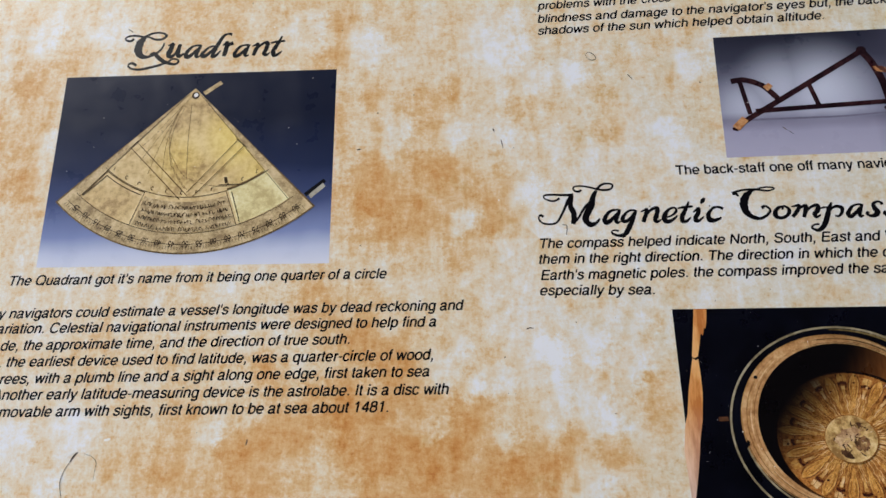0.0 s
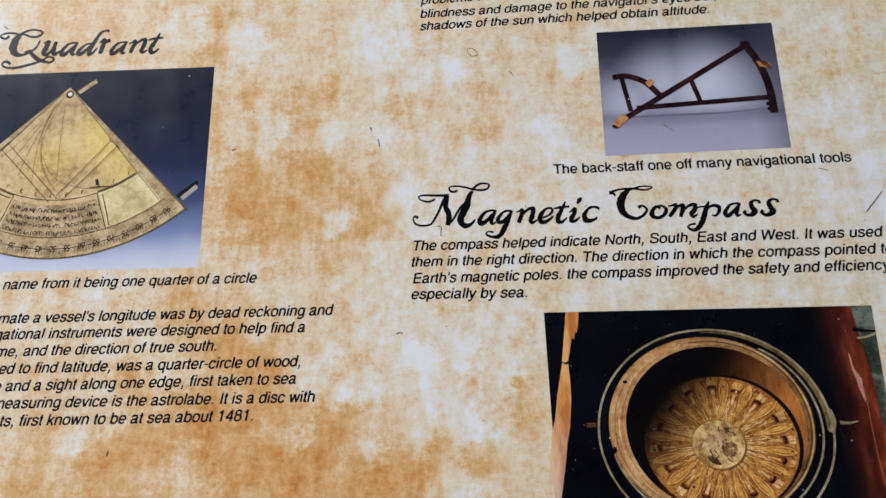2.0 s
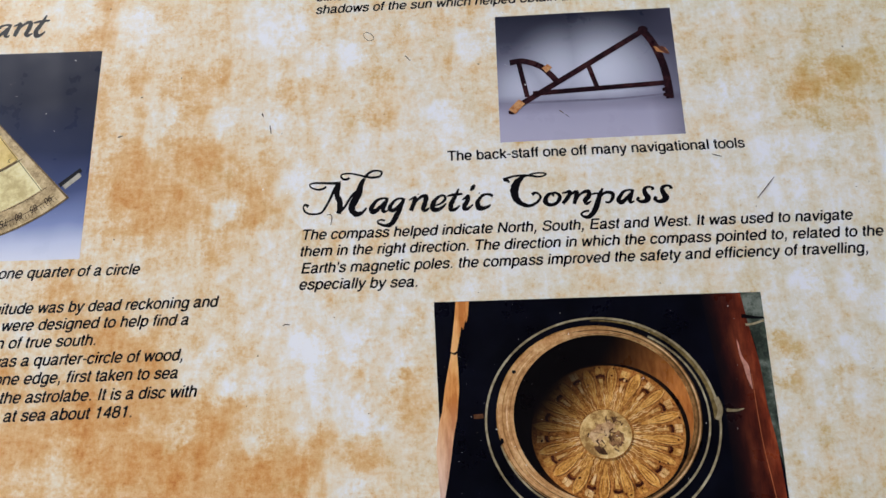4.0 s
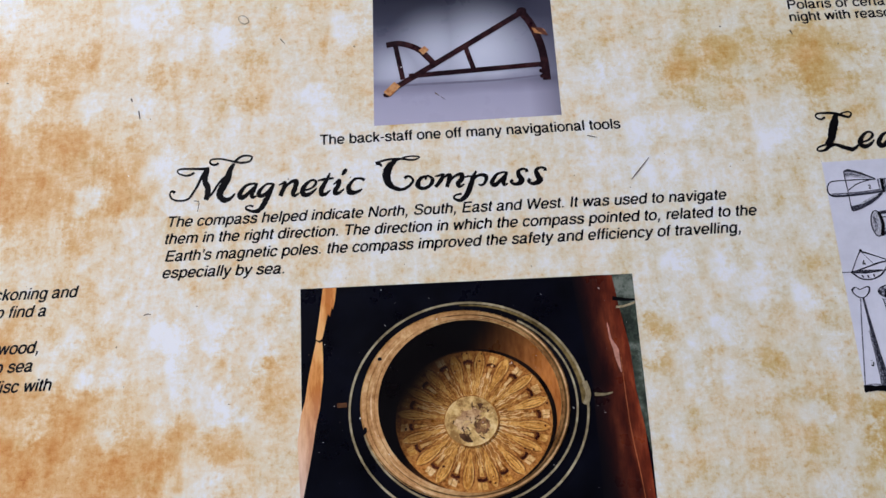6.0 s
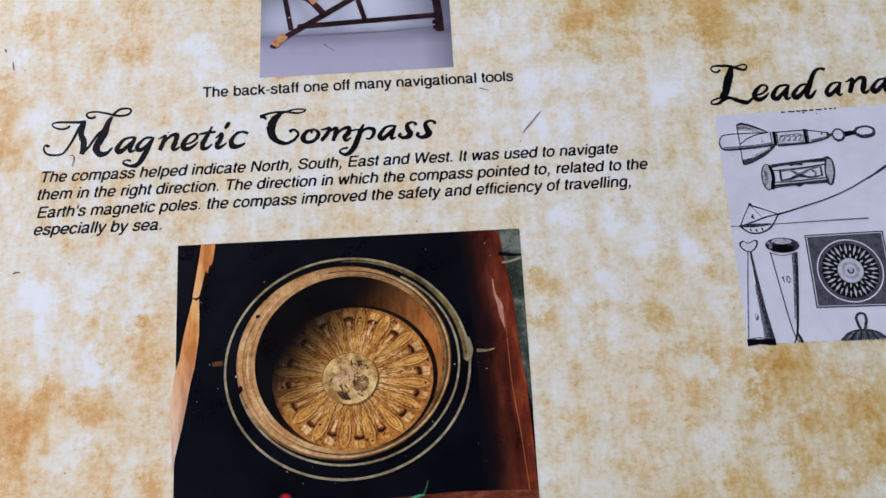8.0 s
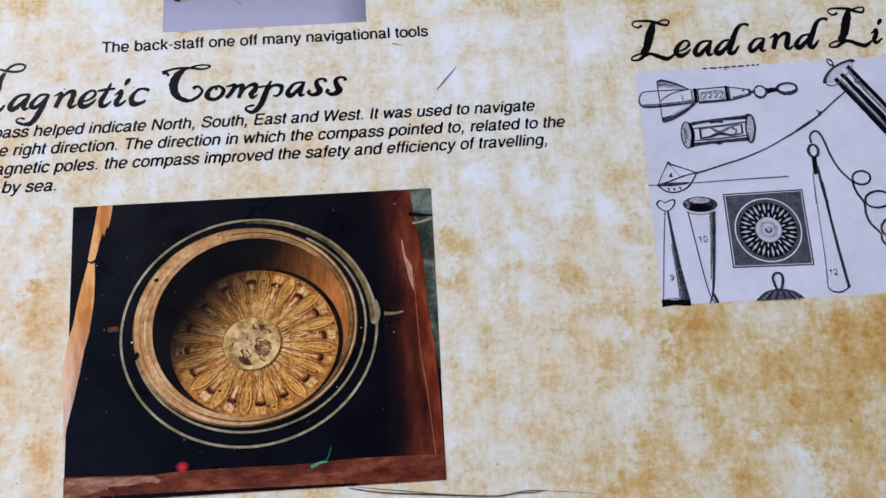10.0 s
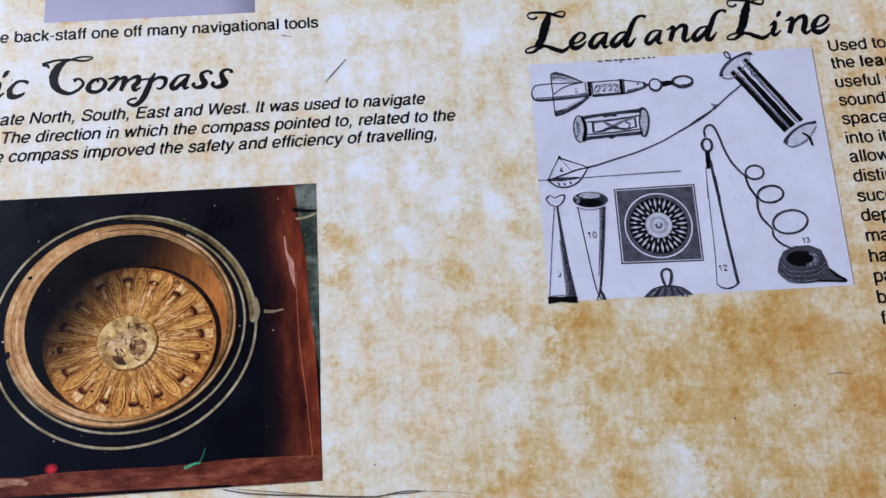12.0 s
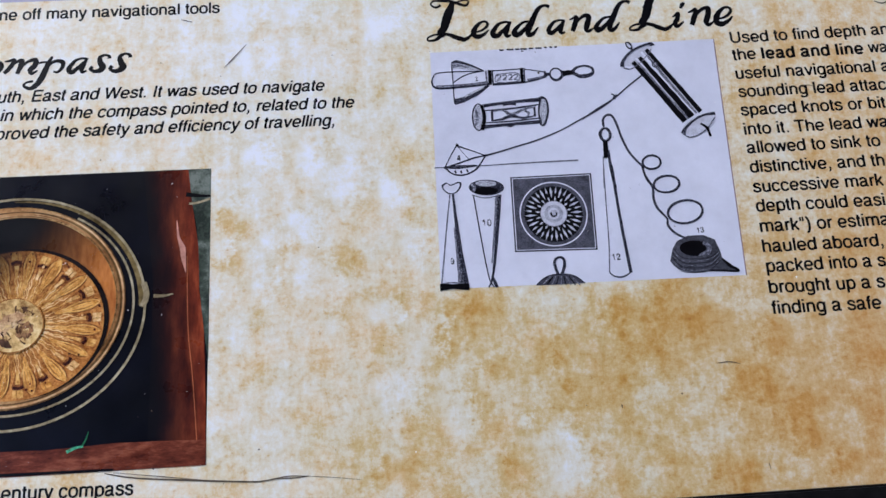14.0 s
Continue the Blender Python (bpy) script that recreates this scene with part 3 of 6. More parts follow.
GLYPH['g'] = [([(6.7, 5.9), (3.8, 5.9), (1.4, 4.0), (-0.1, 1.6), (0.4, 0.1), (2.0, 0.2), (4.1, 1.9), (6.0, 4.4)], (0.83, 0.83, 1.47, 1.66, 1.11, 0.74)),
    ([(7.2, 6.1), (5.5, 2.1), (3.9, -1.5), (2.0, -5.2), (-0.2, -7.5), (-3.0, -7.6), (-5.7, -6.5), (-6.1, -5.3), (-4.4, -4.7), (-2.5, -5.2)], (0.92, 1.66, 1.84, 1.57, 1.01, 0.65, 0.55, 0.83))]
GLYPH['n'] = [([(0.3, 5.5), (2.0, 6.2), (3.5, 6.7), (2.8, 3.9), (1.2, -0.1)], (0.46, 0.74, 1.29, 1.56, 1.38)),
    ([(1.9, 1.7), (4.0, 4.8), (6.8, 7.1), (9.0, 7.0), (8.3, 3.6), (7.4, 1.1), (8.3, -0.2), (10.6, 1.1)], (0.55, 0.83, 1.29, 1.66, 1.66, 1.29, 0.46))]
GLYPH['e'] = [([(0.9, 2.2), (3.5, 2.5), (6.0, 4.0), (7.1, 5.8), (6.2, 7.1), (4.1, 6.8), (1.8, 4.7), (0.5, 2.1), (1.1, 0.1), (3.1, -0.2), (5.5, 1.1), (7.5, 3.0)], (0.64, 0.73, 1.01, 0.83, 0.83, 1.47, 1.84, 1.65, 1.1, 0.46))]
GLYPH['t'] = [([(5.9, 10.7), (4.3, 7.2), (2.7, 4.4), (1.6, 2.0), (2.0, -0.1), (3.8, -0.1), (6.2, 1.9)], (0.55, 1.37, 1.65, 1.65, 1.28, 0.46)),
    ([(-0.1, 6.9), (2.9, 7.5), (7.7, 7.8)], (0.55, 1.01, 0.73))]
GLYPH['i'] = [([(-0.0, 4.5), (1.6, 5.7), (2.9, 6.4), (2.4, 3.9), (1.0, 1.6), (1.2, -0.1), (2.8, 0.0), (5.3, 2.0)], (0.46, 0.92, 1.46, 1.65, 1.65, 1.19, 0.46)),
    ([(6.6, 12.2), (5.5, 10.8), (4.3, 9.1)], (0.82, 1.46, 0.73))]
GLYPH['c'] = [([(7.9, 5.9), (5.7, 7.0), (3.0, 6.6), (1.0, 4.6), (0.1, 2.2), (0.8, 0.2), (2.7, -0.2), (5.0, 0.4), (6.6, 1.5)], (1.1, 0.82, 1.1, 1.83, 1.83, 1.19, 0.55))]
GLYPH['C'] = [([(3.4, 11.5), (2.8, 12.9), (0.7, 13.4)], (0.55, 1.0, 1.28)),
    ([(0.5, 13.4), (3.4, 14.4), (7.6, 15.2), (13.2, 15.1), (18.2, 14.3), (21.3, 14.9), (21.7, 15.8), (18.7, 16.3), (15.5, 16.0), (12.7, 15.1), (10.4, 14.5)], (1.1, 0.73, 0.82, 0.64, 0.55, 0.55, 0.64, 0.82)),
    ([(10.6, 14.6), (8.0, 12.4), (6.4, 9.6), (5.8, 6.2), (6.9, 2.7), (9.6, 0.2), (13.2, -0.7), (16.4, 0.8), (18.5, 3.1), (17.9, 5.0), (16.1, 5.9), (14.4, 4.9)], (1.1, 2.37, 2.92, 2.37, 1.64, 1.0, 1.0, 0.82, 0.82, 1.28))]
GLYPH['o'] = [([(4.4, 5.9), (2.0, 5.0), (0.4, 2.6), (0.9, 0.4), (3.5, -0.3), (6.3, 1.1), (7.5, 3.5), (6.7, 5.2), (4.9, 6.0), (4.1, 4.1)], (0.73, 1.27, 1.82, 1.27, 1.09, 1.46, 1.09, 0.73, 0.73))]
GLYPH['m'] = [([(0.4, 5.6), (2.6, 5.9), (4.5, 6.1), (3.2, 3.2), (0.5, 0.1)], (0.45, 0.82, 1.27, 1.45, 1.18)),
    ([(2.3, 2.2), (5.1, 5.0), (7.7, 5.9), (7.4, 3.5), (6.0, -0.3)], (0.45, 0.91, 1.36, 1.64, 1.18)),
    ([(7.1, 2.1), (10.1, 5.1), (13.4, 6.1), (13.4, 3.6), (11.6, 1.3), (12.3, -0.3), (14.6, 1.0)], (0.45, 0.91, 1.36, 1.64, 1.64, 1.09, 0.45))]
GLYPH['p'] = [([(0.2, 3.9), (2.0, 4.2), (3.8, 4.4)], (0.54, 0.73, 0.54)),
    ([(6.1, 6.9), (4.4, 3.3), (3.2, 0.0), (1.9, -3.3), (0.1, -6.2), (-2.2, -7.8), (-4.4, -7.2), (-5.3, -6.0), (-3.9, -4.9), (-1.4, -4.5)], (0.63, 1.63, 1.81, 1.81, 1.54, 1.09, 0.73, 0.63, 0.82)),
    ([(3.8, 1.6), (6.6, 4.2), (9.3, 4.5), (10.8, 3.5), (10.3, 1.1), (8.6, -0.6), (6.8, -0.2)], (0.63, 0.91, 1.27, 1.54, 1.09, 0.82, 0.54))]
GLYPH['s'] = [([(8.0, 5.6), (7.8, 6.9), (5.7, 7.3), (4.0, 6.0), (4.3, 3.8), (5.4, 2.0), (4.3, 0.4), (2.0, -0.2), (0.1, 0.9), (1.1, 2.1)], (1.17, 0.81, 0.9, 1.53, 1.81, 1.81, 1.26, 0.81, 1.17))]
GLYPH['L'] = [([(6.8, 17.3), (5.0, 16.2), (3.1, 16.8), (2.4, 18.3), (4.0, 19.4), (7.4, 19.4), (11.7, 19.0), (15.5, 17.4), (18.4, 16.8), (19.6, 18.5), (18.3, 19.5), (15.6, 19.0), (12.7, 17.8)], (0.93, 0.68, 0.51, 0.76, 1.1, 0.93, 0.59, 0.59, 0.76)),
    ([(12.2, 18.6), (10.9, 14.8), (9.3, 10.7), (7.9, 6.5), (5.4, 2.8)], (1.19, 2.54, 2.8, 2.54, 1.87)),
    ([(5.9, 2.8), (3.0, 2.6), (0.4, 1.4), (0.3, -0.0), (3.2, 0.0), (5.5, 1.4), (8.2, 2.8)], (0.76, 0.68, 0.59, 0.76, 1.19, 1.02)),
    ([(6.5, 3.1), (9.8, 2.5), (13.1, 1.0), (16.4, -0.1), (18.5, 0.8), (20.2, 2.3)], (1.02, 1.19, 1.53, 1.44, 1.02, 0.59))]
GLYPH['d'] = [([(7.5, 6.3), (4.3, 5.7), (1.7, 3.5), (0.2, 1.2), (1.0, -0.0), (3.0, 0.6), (5.5, 3.0), (7.8, 5.9)], (0.78, 0.95, 1.56, 1.91, 1.3, 0.78)),
    ([(17.2, 13.1), (15.3, 13.9), (12.6, 12.9), (10.4, 9.7), (8.4, 5.5), (6.7, 1.8), (6.8, -0.3), (8.8, 0.3), (11.3, 3.3)], (1.3, 0.87, 1.3, 1.73, 1.73, 1.73, 1.3, 0.43))]
GLYPH['Q'] = [([(3.7, 12.2), (1.8, 10.6), (-1.0, 11.4), (-1.6, 13.0), (1.3, 14.2), (6.2, 13.9), (10.2, 12.7)], (1.21, 0.97, 0.72, 0.97, 0.97)),
    ([(9.9, 12.8), (13.9, 14.7), (18.6, 15.5), (22.6, 14.6), (24.3, 12.9), (21.5, 10.8), (17.3, 11.0), (13.5, 12.6), (9.9, 13.2)], (1.09, 0.97, 0.84, 1.09, 1.09, 0.84, 0.72)),
    ([(10.7, 13.0), (8.0, 9.0), (7.3, 4.5), (9.0, 0.5), (12.8, -0.9), (16.8, 0.1), (20.7, 2.5), (22.9, 5.9), (23.3, 8.5)], (1.69, 3.38, 3.62, 2.65, 1.33, 1.09, 1.09, 0.84, 0.6)),
    ([(15.0, 0.6), (17.9, 1.3), (20.5, -1.4), (23.2, -3.8), (26.9, -5.5), (31.2, -6.7), (33.6, -5.2), (32.6, -3.5), (29.6, -3.1), (26.9, -4.9), (21.8, -6.8), (16.0, -8.1), (10.2, -9.1), (5.4, -8.6), (2.6, -7.0), (2.6, -5.1), (4.9, -4.7), (7.4, -6.5)], (0.84, 1.57, 1.81, 1.57, 1.09, 0.97, 0.84, 0.84, 1.09, 1.21, 1.09, 0.84, 0.84, 1.09, 1.21))]
GLYPH['u'] = [([(-0.8, 7.1), (0.8, 7.6), (2.0, 7.8), (1.1, 4.7), (0.1, 1.5), (1.7, -0.2), (4.2, 1.9), (6.2, 6.3)], (0.6, 1.07, 1.67, 2.14, 2.14, 1.55, 1.07, 0.95)),
    ([(6.7, 7.7), (5.6, 3.1), (6.4, -0.2), (9.5, 1.7)], (1.31, 1.9, 1.79, 0.6))]
GLYPH['r'] = [([(-0.6, 6.8), (0.7, 7.6), (2.0, 8.3), (1.5, 4.4), (0.6, -0.0)], (0.58, 1.05, 1.64, 1.87, 1.52)),
    ([(0.9, 3.4), (2.7, 6.8), (5.4, 8.0)], (0.7, 1.17, 1.75))]


def heading(letters):
    """Swash letters, each drawn with strokes that swell and thin; letter, place and size."""
    for ch, x, y, k in letters:
        s = Sheet(1)
        for pts, swell in GLYPH[ch]:
            s.brush([(x + k * u, y + k * v) for u, v in pts], [1.48 * k * w for w in swell])
        s.part("heading_letter", M_INK, sign, "black swash letter of a printed heading")


heading([('Q', -244.2, 120.4, 1.0), ('u', -217.4, 119.1, 1.05), ('a', -206.4, 118.5, 1.1), ('d', -196.4, 118.2, 1.04), ('r', -183.2, 117.5, 1.08), ('a', -175.9, 117.5, 1.05), ('n', -165.9, 117.2, 1.1), ('t', -154.2, 116.9, 1.15)])
heading([('M', 0.3, 8.3, 1.0), ('a', 34.4, 8.0, 1.0), ('g', 43.8, 8.1, 1.0), ('n', 53.0, 7.6, 1.0), ('e', 64.5, 7.7, 1.0), ('t', 72.5, 7.5, 1.0), ('i', 80.0, 7.6, 1.0), ('c', 87.4, 7.6, 1.0)])
heading([('C', 100.2, 8.5, 1.0), ('o', 120.7, 8.1, 1.0), ('m', 128.9, 8.1, 1.0), ('p', 143.4, 8.6, 1.0), ('a', 156.8, 8.0, 0.91), ('s', 165.8, 7.9, 1.0), ('s', 174.1, 7.7, 1.07)])
heading([('L', 313.4, 16.9, 1.0), ('e', 333.9, 18.2, 0.99), ('a', 343.1, 18.2, 0.99), ('d', 352.5, 18.3, 1.01), ('a', 368.6, 18.8, 0.9), ('n', 378.2, 19.1, 1.03), ('d', 390.2, 19.4, 1.0), ('L', 405.9, 18.7, 1.0), ('i', 426.4, 20.2, 0.94), ('n', 433.6, 20.3, 1.11), ('e', 446.1, 20.5, 1.12)])

# ---- photograph of a brass quadrant ----
p = Mat("quadrant_backdrop_print")
laminate(p)
QUAD_BACK = p.done(p.ramp(p.math("ADD", p.ranged(p.axis(1), -0.011, 0.106), p.math("MULTIPLY", p.math("SUBTRACT", p.noise(14, 3), 0.5), 0.12)),
                          (0.0, srgb(212, 214, 226)), (0.07, srgb(190, 196, 216)), (0.16, srgb(128, 140, 180)), (0.32, srgb(66, 77, 116)), (0.5, srgb(32, 41, 70)), (0.75, srgb(16, 23, 44))))
p = Mat("quadrant_brass_print")
laminate(p)
n = p.math("ADD", p.math("MULTIPLY", p.noise(28, 5, 0.65), 0.6), p.math("MULTIPLY", p.noise(240, 4, 0.7), 0.4))
dull = p.ramp(n, (0.38, srgb(156, 128, 88)), (0.48, srgb(204, 176, 124)), (0.58, srgb(222, 198, 148)))
rich = p.ramp(n, (0.38, srgb(184, 150, 90)), (0.48, srgb(218, 188, 104)), (0.60, srgb(232, 208, 132)))
gilt = p.math("MAXIMUM", p.near(-168.9, 64.4, 30, 1.0, None, 0.2), p.math("MAXIMUM", p.near(-202.6, 52.2, 26, 0.7), p.near(-155.2, 43.5, 24, 0.8)))
BRASS = p.done(p.mix(gilt, dull, rich))
BRASS_GREY = patched("quadrant_rim_print", srgb(146, 124, 90), srgb(188, 164, 120), srgb(212, 190, 148), 110)
BRASS_PALE = patched("quadrant_pale_print", srgb(196, 176, 124), srgb(220, 206, 150), srgb(232, 222, 176), 60)
BRASS_LINE = printed("quadrant_engraved_print", srgb(58, 44, 28), 0.45, 900)
BRASS_FAINT = printed("quadrant_faint_print", srgb(112, 90, 56), 0.4, 700)
quad = Sheet(1).poly([(-279.9, 108.1), (-279.9, -10.1), (-112.8, -11.1), (-113.3, 105.3)]).part("quadrant_photo", QUAD_BACK, sign, "photograph of a brass quadrant on dark blue")
AX, AY = -197.8, 97.0
LEFT, MID, RIGHT = [(-274.7, 28.6), (-194.0, -4.3), (-122.0, 21.6)]


def polar(q):
    return math.hypot(q[0] - AX, q[1] - AY), math.atan2(q[1] - AY, q[0] - AX)


(RL, TL), (RM, TM), (RR, TR) = polar(LEFT), polar(MID), polar(RIGHT)


def quad_at(f, s):
    """Place in the quadrant: f from its one straight edge (0) to the other (1), s from the apex (0) to the arc (1)."""
    t = TL + (TR - TL) * f
    fm = (TM - TL) / (TR - TL)
    r = RL * (f - fm) * (f - 1) / (fm) + RM * f * (f - 1) / (fm * (fm - 1)) + RR * f * (f - fm) / (1 - fm)
    return AX + s * r * math.cos(t), AY + s * r * math.sin(t)


def quad_band(sheet, f0, f1, s0, s1, n=28):
    return sheet.band([quad_at(f0 + (f1 - f0) * i / n, s1) for i in range(n + 1)], [quad_at(f0 + (f1 - f0) * i / n, s0) for i in range(n + 1)])


quad_band(Sheet(2), 0, 1, 0.0, 1.0, 40).part("plate", BRASS, quad, "engraved brass quadrant plate")
s = Sheet(3)
quad_band(s, 0.0, 0.045, 0.0, 1.0)
quad_band(s, 0.955, 1.0, 0.0, 1.0)
quad_band(s, 0.0, 1.0, 0.885, 1.0, 40)
s.part("rim", BRASS_GREY, quad)
quad_band(Sheet(3), 0.745, 0.955, 0.66, 0.875).part("pale_patch", BRASS_PALE, quad)
quad_band(Sheet(3), 0.31, 0.735, 0.70, 0.875).part("inscription_patch", BRASS_GREY, quad)
s = Sheet(5)
for a in (0.672, 0.882, 0.945):
    s.stroke([quad_at(0.03 + 0.94 * i / 24, a) for i in range(25)], 0.34)
for a in (0.05, 0.95):
    s.stroke([quad_at(a, 0.05), quad_at(a, 0.88)], 0.34)
for a in (0.30, 0.735):
    s.stroke([quad_at(a, 0.675), quad_at(a, 0.88)], 0.34)
for k in range(91):
    s.stroke([quad_at(0.03 + 0.94 * k / 90, 0.955), quad_at(0.03 + 0.94 * k / 90, 0.975)], 0.22, smooth=False)
for pp in ([(-233.3, 60.5), (-200.4, 27.5)], [(-229.9, 63.9), (-196.3, 29.8)], [(-169, 62.9), (-196.8, 31.5)], [(-165.1, 59.2), (-193.2, 28.7)], [(-234.5, 59.1), (-233.3, 60.5), (-229, 64.6)], [(-170.5, 63.6), (-164, 58.5)]):
    s.stroke(pp, 0.36)
s.part("line_engraving", BRASS_LINE, quad)
for pp in ([(-197.7, 93.6), (-206.3, 83), (-210.1, 70.2), (-209.9, 59.6), (-205.7, 46.1), (-197, 33.5)], [(-202.5, 86.5), (-209.1, 67.3), (-208.1, 49.7), (-198.4, 34.2)], [(-205.1, 84.4), (-215.3, 62.2), (-221, 43.9)], [(-206.2, 82.3), (-211.8, 63.9), (-212.4, 39.5)],
           [(-199.1, 86.3), (-199.1, 63.4), (-197.7, 39.7)], [(-209.7, 57.4), (-200.7, 43.2), (-190.1, 37.4), (-179.3, 35), (-164.1, 35.2)], [(-203.5, 85.8), (-216, 68), (-226.5, 52)], [(-204.5, 86), (-221, 66.5), (-233, 55.5)]):
    Sheet(5).stroke(pp, 0.2).part("engraved_curve", BRASS_FAINT, quad)
# shadow along the plate's edges, drawn as dark lines in the print; patches outlined alike
for f0, f1, s0, s1 in ((0.0, 0.006, 0.0, 1.0), (0.994, 1.0, 0.0, 1.0), (0.0, 1.0, 0.992, 1.0), (0.05, 0.058, 0.675, 0.87), (0.06, 0.30, 0.675, 0.682), (0.742, 0.945, 0.66, 0.672)):
    quad_band(Sheet(4), f0, f1, s0, s1, 30).part("edge_shadow", BRASS_FAINT, quad)
rng = random.Random(5)
s = Sheet(5)
for row in range(4):
    f = 0.325
    while f < 0.72:
        w, q = rng.uniform(0.007, 0.013), 0.735 + 0.042 * row
        s.stroke([quad_at(f, q - 0.010), quad_at(f + w * rng.uniform(-0.3, 0.3), q + 0.010)], rng.uniform(0.25, 0.45))
        s.stroke([quad_at(f, q + rng.uniform(-0.012, 0.012)), quad_at(f + w * 0.6, q + rng.uniform(-0.016, 0.016)), quad_at(f + w, q + rng.uniform(-0.012, 0.012))], rng.uniform(0.22, 0.4))
        f += w + rng.uniform(0.001, 0.006) + (0.012 if rng.random() < 0.15 else 0)
s.part("inscription", BRASS_LINE, quad)
for k in range(18):
    word = str(5 * (k + 1))
    (x0, y0), (x1, y1) = quad_at(0.075 + 0.875 * k / 17 - 0.0125, 0.928), quad_at(0.075 + 0.875 * k / 17 + 0.0125, 0.928)
    text_line(word, x1, y1, x0, y0, rng.uniform(3.0, 3.7), "i", 0.0, quad, BRASS_LINE, "scale_number", 5)
s = Sheet(5)
for k in range(11):
    s.ring(*quad_at(0.08 + 0.84 * k / 10, 0.645), 0.8, 1.0, 0.4, rng.uniform(0, 90), rng.uniform(200, 340), n=12)
for a, b in (((0.07, 0.70), (0.29, 0.70)), ((0.07, 0.70), (0.055, 0.87)), ((0.76, 0.69), (0.75, 0.87))):
    s.stroke([quad_at(a[0] + (b[0] - a[0]) * i / 6, a[1] + (b[1] - a[1]) * i / 6) for i in range(7)], 0.5)
s.stroke([(-178.3, 35.6), (-165.8, 35.9)], 0.5)
s.stroke([(-174.8, 40.3), (-173.8, 36.8)], 1.8)
s.part("engraved_marks", BRASS_LINE, quad)
Sheet(3).stroke([(-192.2, 93.3), (-182.1, 100.2)], 2.6).part("sight_vane", BRASS_GREY, quad)
Sheet(3).stroke([(-125.4, 27.2), (-117.4, 34)], 2.6).part("sight_vane", printed("vane_print", srgb(172, 166, 150), 0.2), quad)
# The vane's shadow in the picture, drawn as a dark stroke.
Sheet(2).stroke([(-128, 28.3), (-117.2, 36.6)], 2.4).part("printed_vane_shadow", M_INK, quad)
Sheet(5).disc(-197.3, 92.3, 2.3, 2.3).part("pivot_ring", BRASS_LINE, quad)
Sheet(6).disc(-197.1, 92.5, 1.3, 1.3).part("pivot_hole", M_CHIP, quad)

# ---- photograph of a back-staff ----
p = Mat("back_staff_backdrop_print")
laminate(p)
glow = p.math("MAXIMUM", p.near(154.6, 79.9, 36, 1.0), p.math("MAXIMUM", p.near(133, 82, 30, 0.75), p.near(113.3, 72.4, 22, 0.7)))
height = p.math("ADD", p.axis(1), p.math("MULTIPLY", p.math("SUBTRACT", p.noise(30, 3), 0.5), 0.006))
# The dark band low in this ramp is shadow carried by the print.
fade = p.ramp(p.ranged(height, 0.042, 0.113), (0.0, srgb(174, 170, 190)), (0.20, srgb(162, 159, 180)), (0.30, srgb(122, 119, 138)), (0.36, srgb(140, 139, 158)), (0.55, srgb(118, 118, 136)),
              (0.8, srgb(60, 61, 76)), (1.0, srgb(40, 41, 54)))
fade = p.mix(p.math("MULTIPLY", p.ranged(p.axis(0), 0.178, 0.193), 0.55), fade, srgb(70, 68, 84))
floor_off = p.ranged(height, 0.060, 0.068)
STAFF_BACK = p.done(p.mix(p.math("MULTIPLY", p.math("MULTIPLY", glow, floor_off), 0.78), fade, srgb(212, 215, 230)))
STAFF_WOOD = patched("back_staff_wood_print", srgb(24, 12, 17), srgb(36, 18, 24), srgb(58, 32, 34), 80)
STAFF_TAN = patched("back_staff_boxwood_print", srgb(146, 92, 56), srgb(180, 124, 80), srgb(200, 152, 104), 120)
STAFF_SHADOW = printed("back_staff_shadow_print", srgb(114, 111, 130), 0.1)
staff = Sheet(1).poly([(100.6, 114.0), (100.3, 41.9), (193.2, 42.6), (192.9, 114.4)]).part("back_staff_photo", STAFF_BACK, sign, "photograph of a dark wooden back-staff")
# The staff's shadow on the floor, drawn into the print.
Sheet(2).stroke([(115.6, 63.2), (138.7, 63.3), (161.6, 63.4), (185.1, 64.8)], 1.2, 0.9).part("printed_staff_shadow", STAFF_SHADOW, staff)
for nm, pp, w in (("long_beam", [(107.3, 59.8), (177.8, 101.6)], 3.0), ("lower_beam", [(118.3, 68.2), (186.4, 71.1)], 2.7), ("small_arc", [(107.2, 86.4), (114.3, 87), (122.9, 83.6), (127.8, 78.7), (132, 73.3)], 3.2),
                  ("front_strut", [(111.9, 85.8), (115.3, 66.5)], 2.5), ("middle_strut", [(147.7, 82.9), (151.2, 70.4)], 2.5), ("large_arc", [(176.5, 103), (181.7, 94.7), (185.6, 83.4), (187.2, 72.6), (187.6, 62.1)], 4.0)):
    Sheet(3).stroke(pp, w).part(nm, STAFF_WOOD, staff)
for pp in ([(105.3, 59.9), (110.9, 65.4), (113.9, 62.7), (108.6, 57.2)], [(123.7, 82.5), (126.8, 84.7), (129, 82.6), (125.9, 79.8)], [(182, 92.1), (188.2, 91.1), (190.1, 87.4), (183.3, 89)]):
    Sheet(5).poly(pp).part("boxwood_vane", STAFF_TAN, staff)
Sheet(6).poly([(183.1, 92.3), (187.1, 91.8), (190.1, 87.4), (188.3, 87.4), (185.2, 89.9)]).part("vane_shade", printed("vane_shade_print", srgb(92, 56, 46), 0.3), staff)
Sheet(4).poly([(104.9, 58.7), (107.3, 60.2), (109, 58.5), (107.7, 57), (105.4, 57.4)]).part("beam_tip", STAFF_WOOD, staff)
Sheet(4).disc(177.6, 102.3, 2.6, 2.0).part("arc_head", STAFF_WOOD, staff)
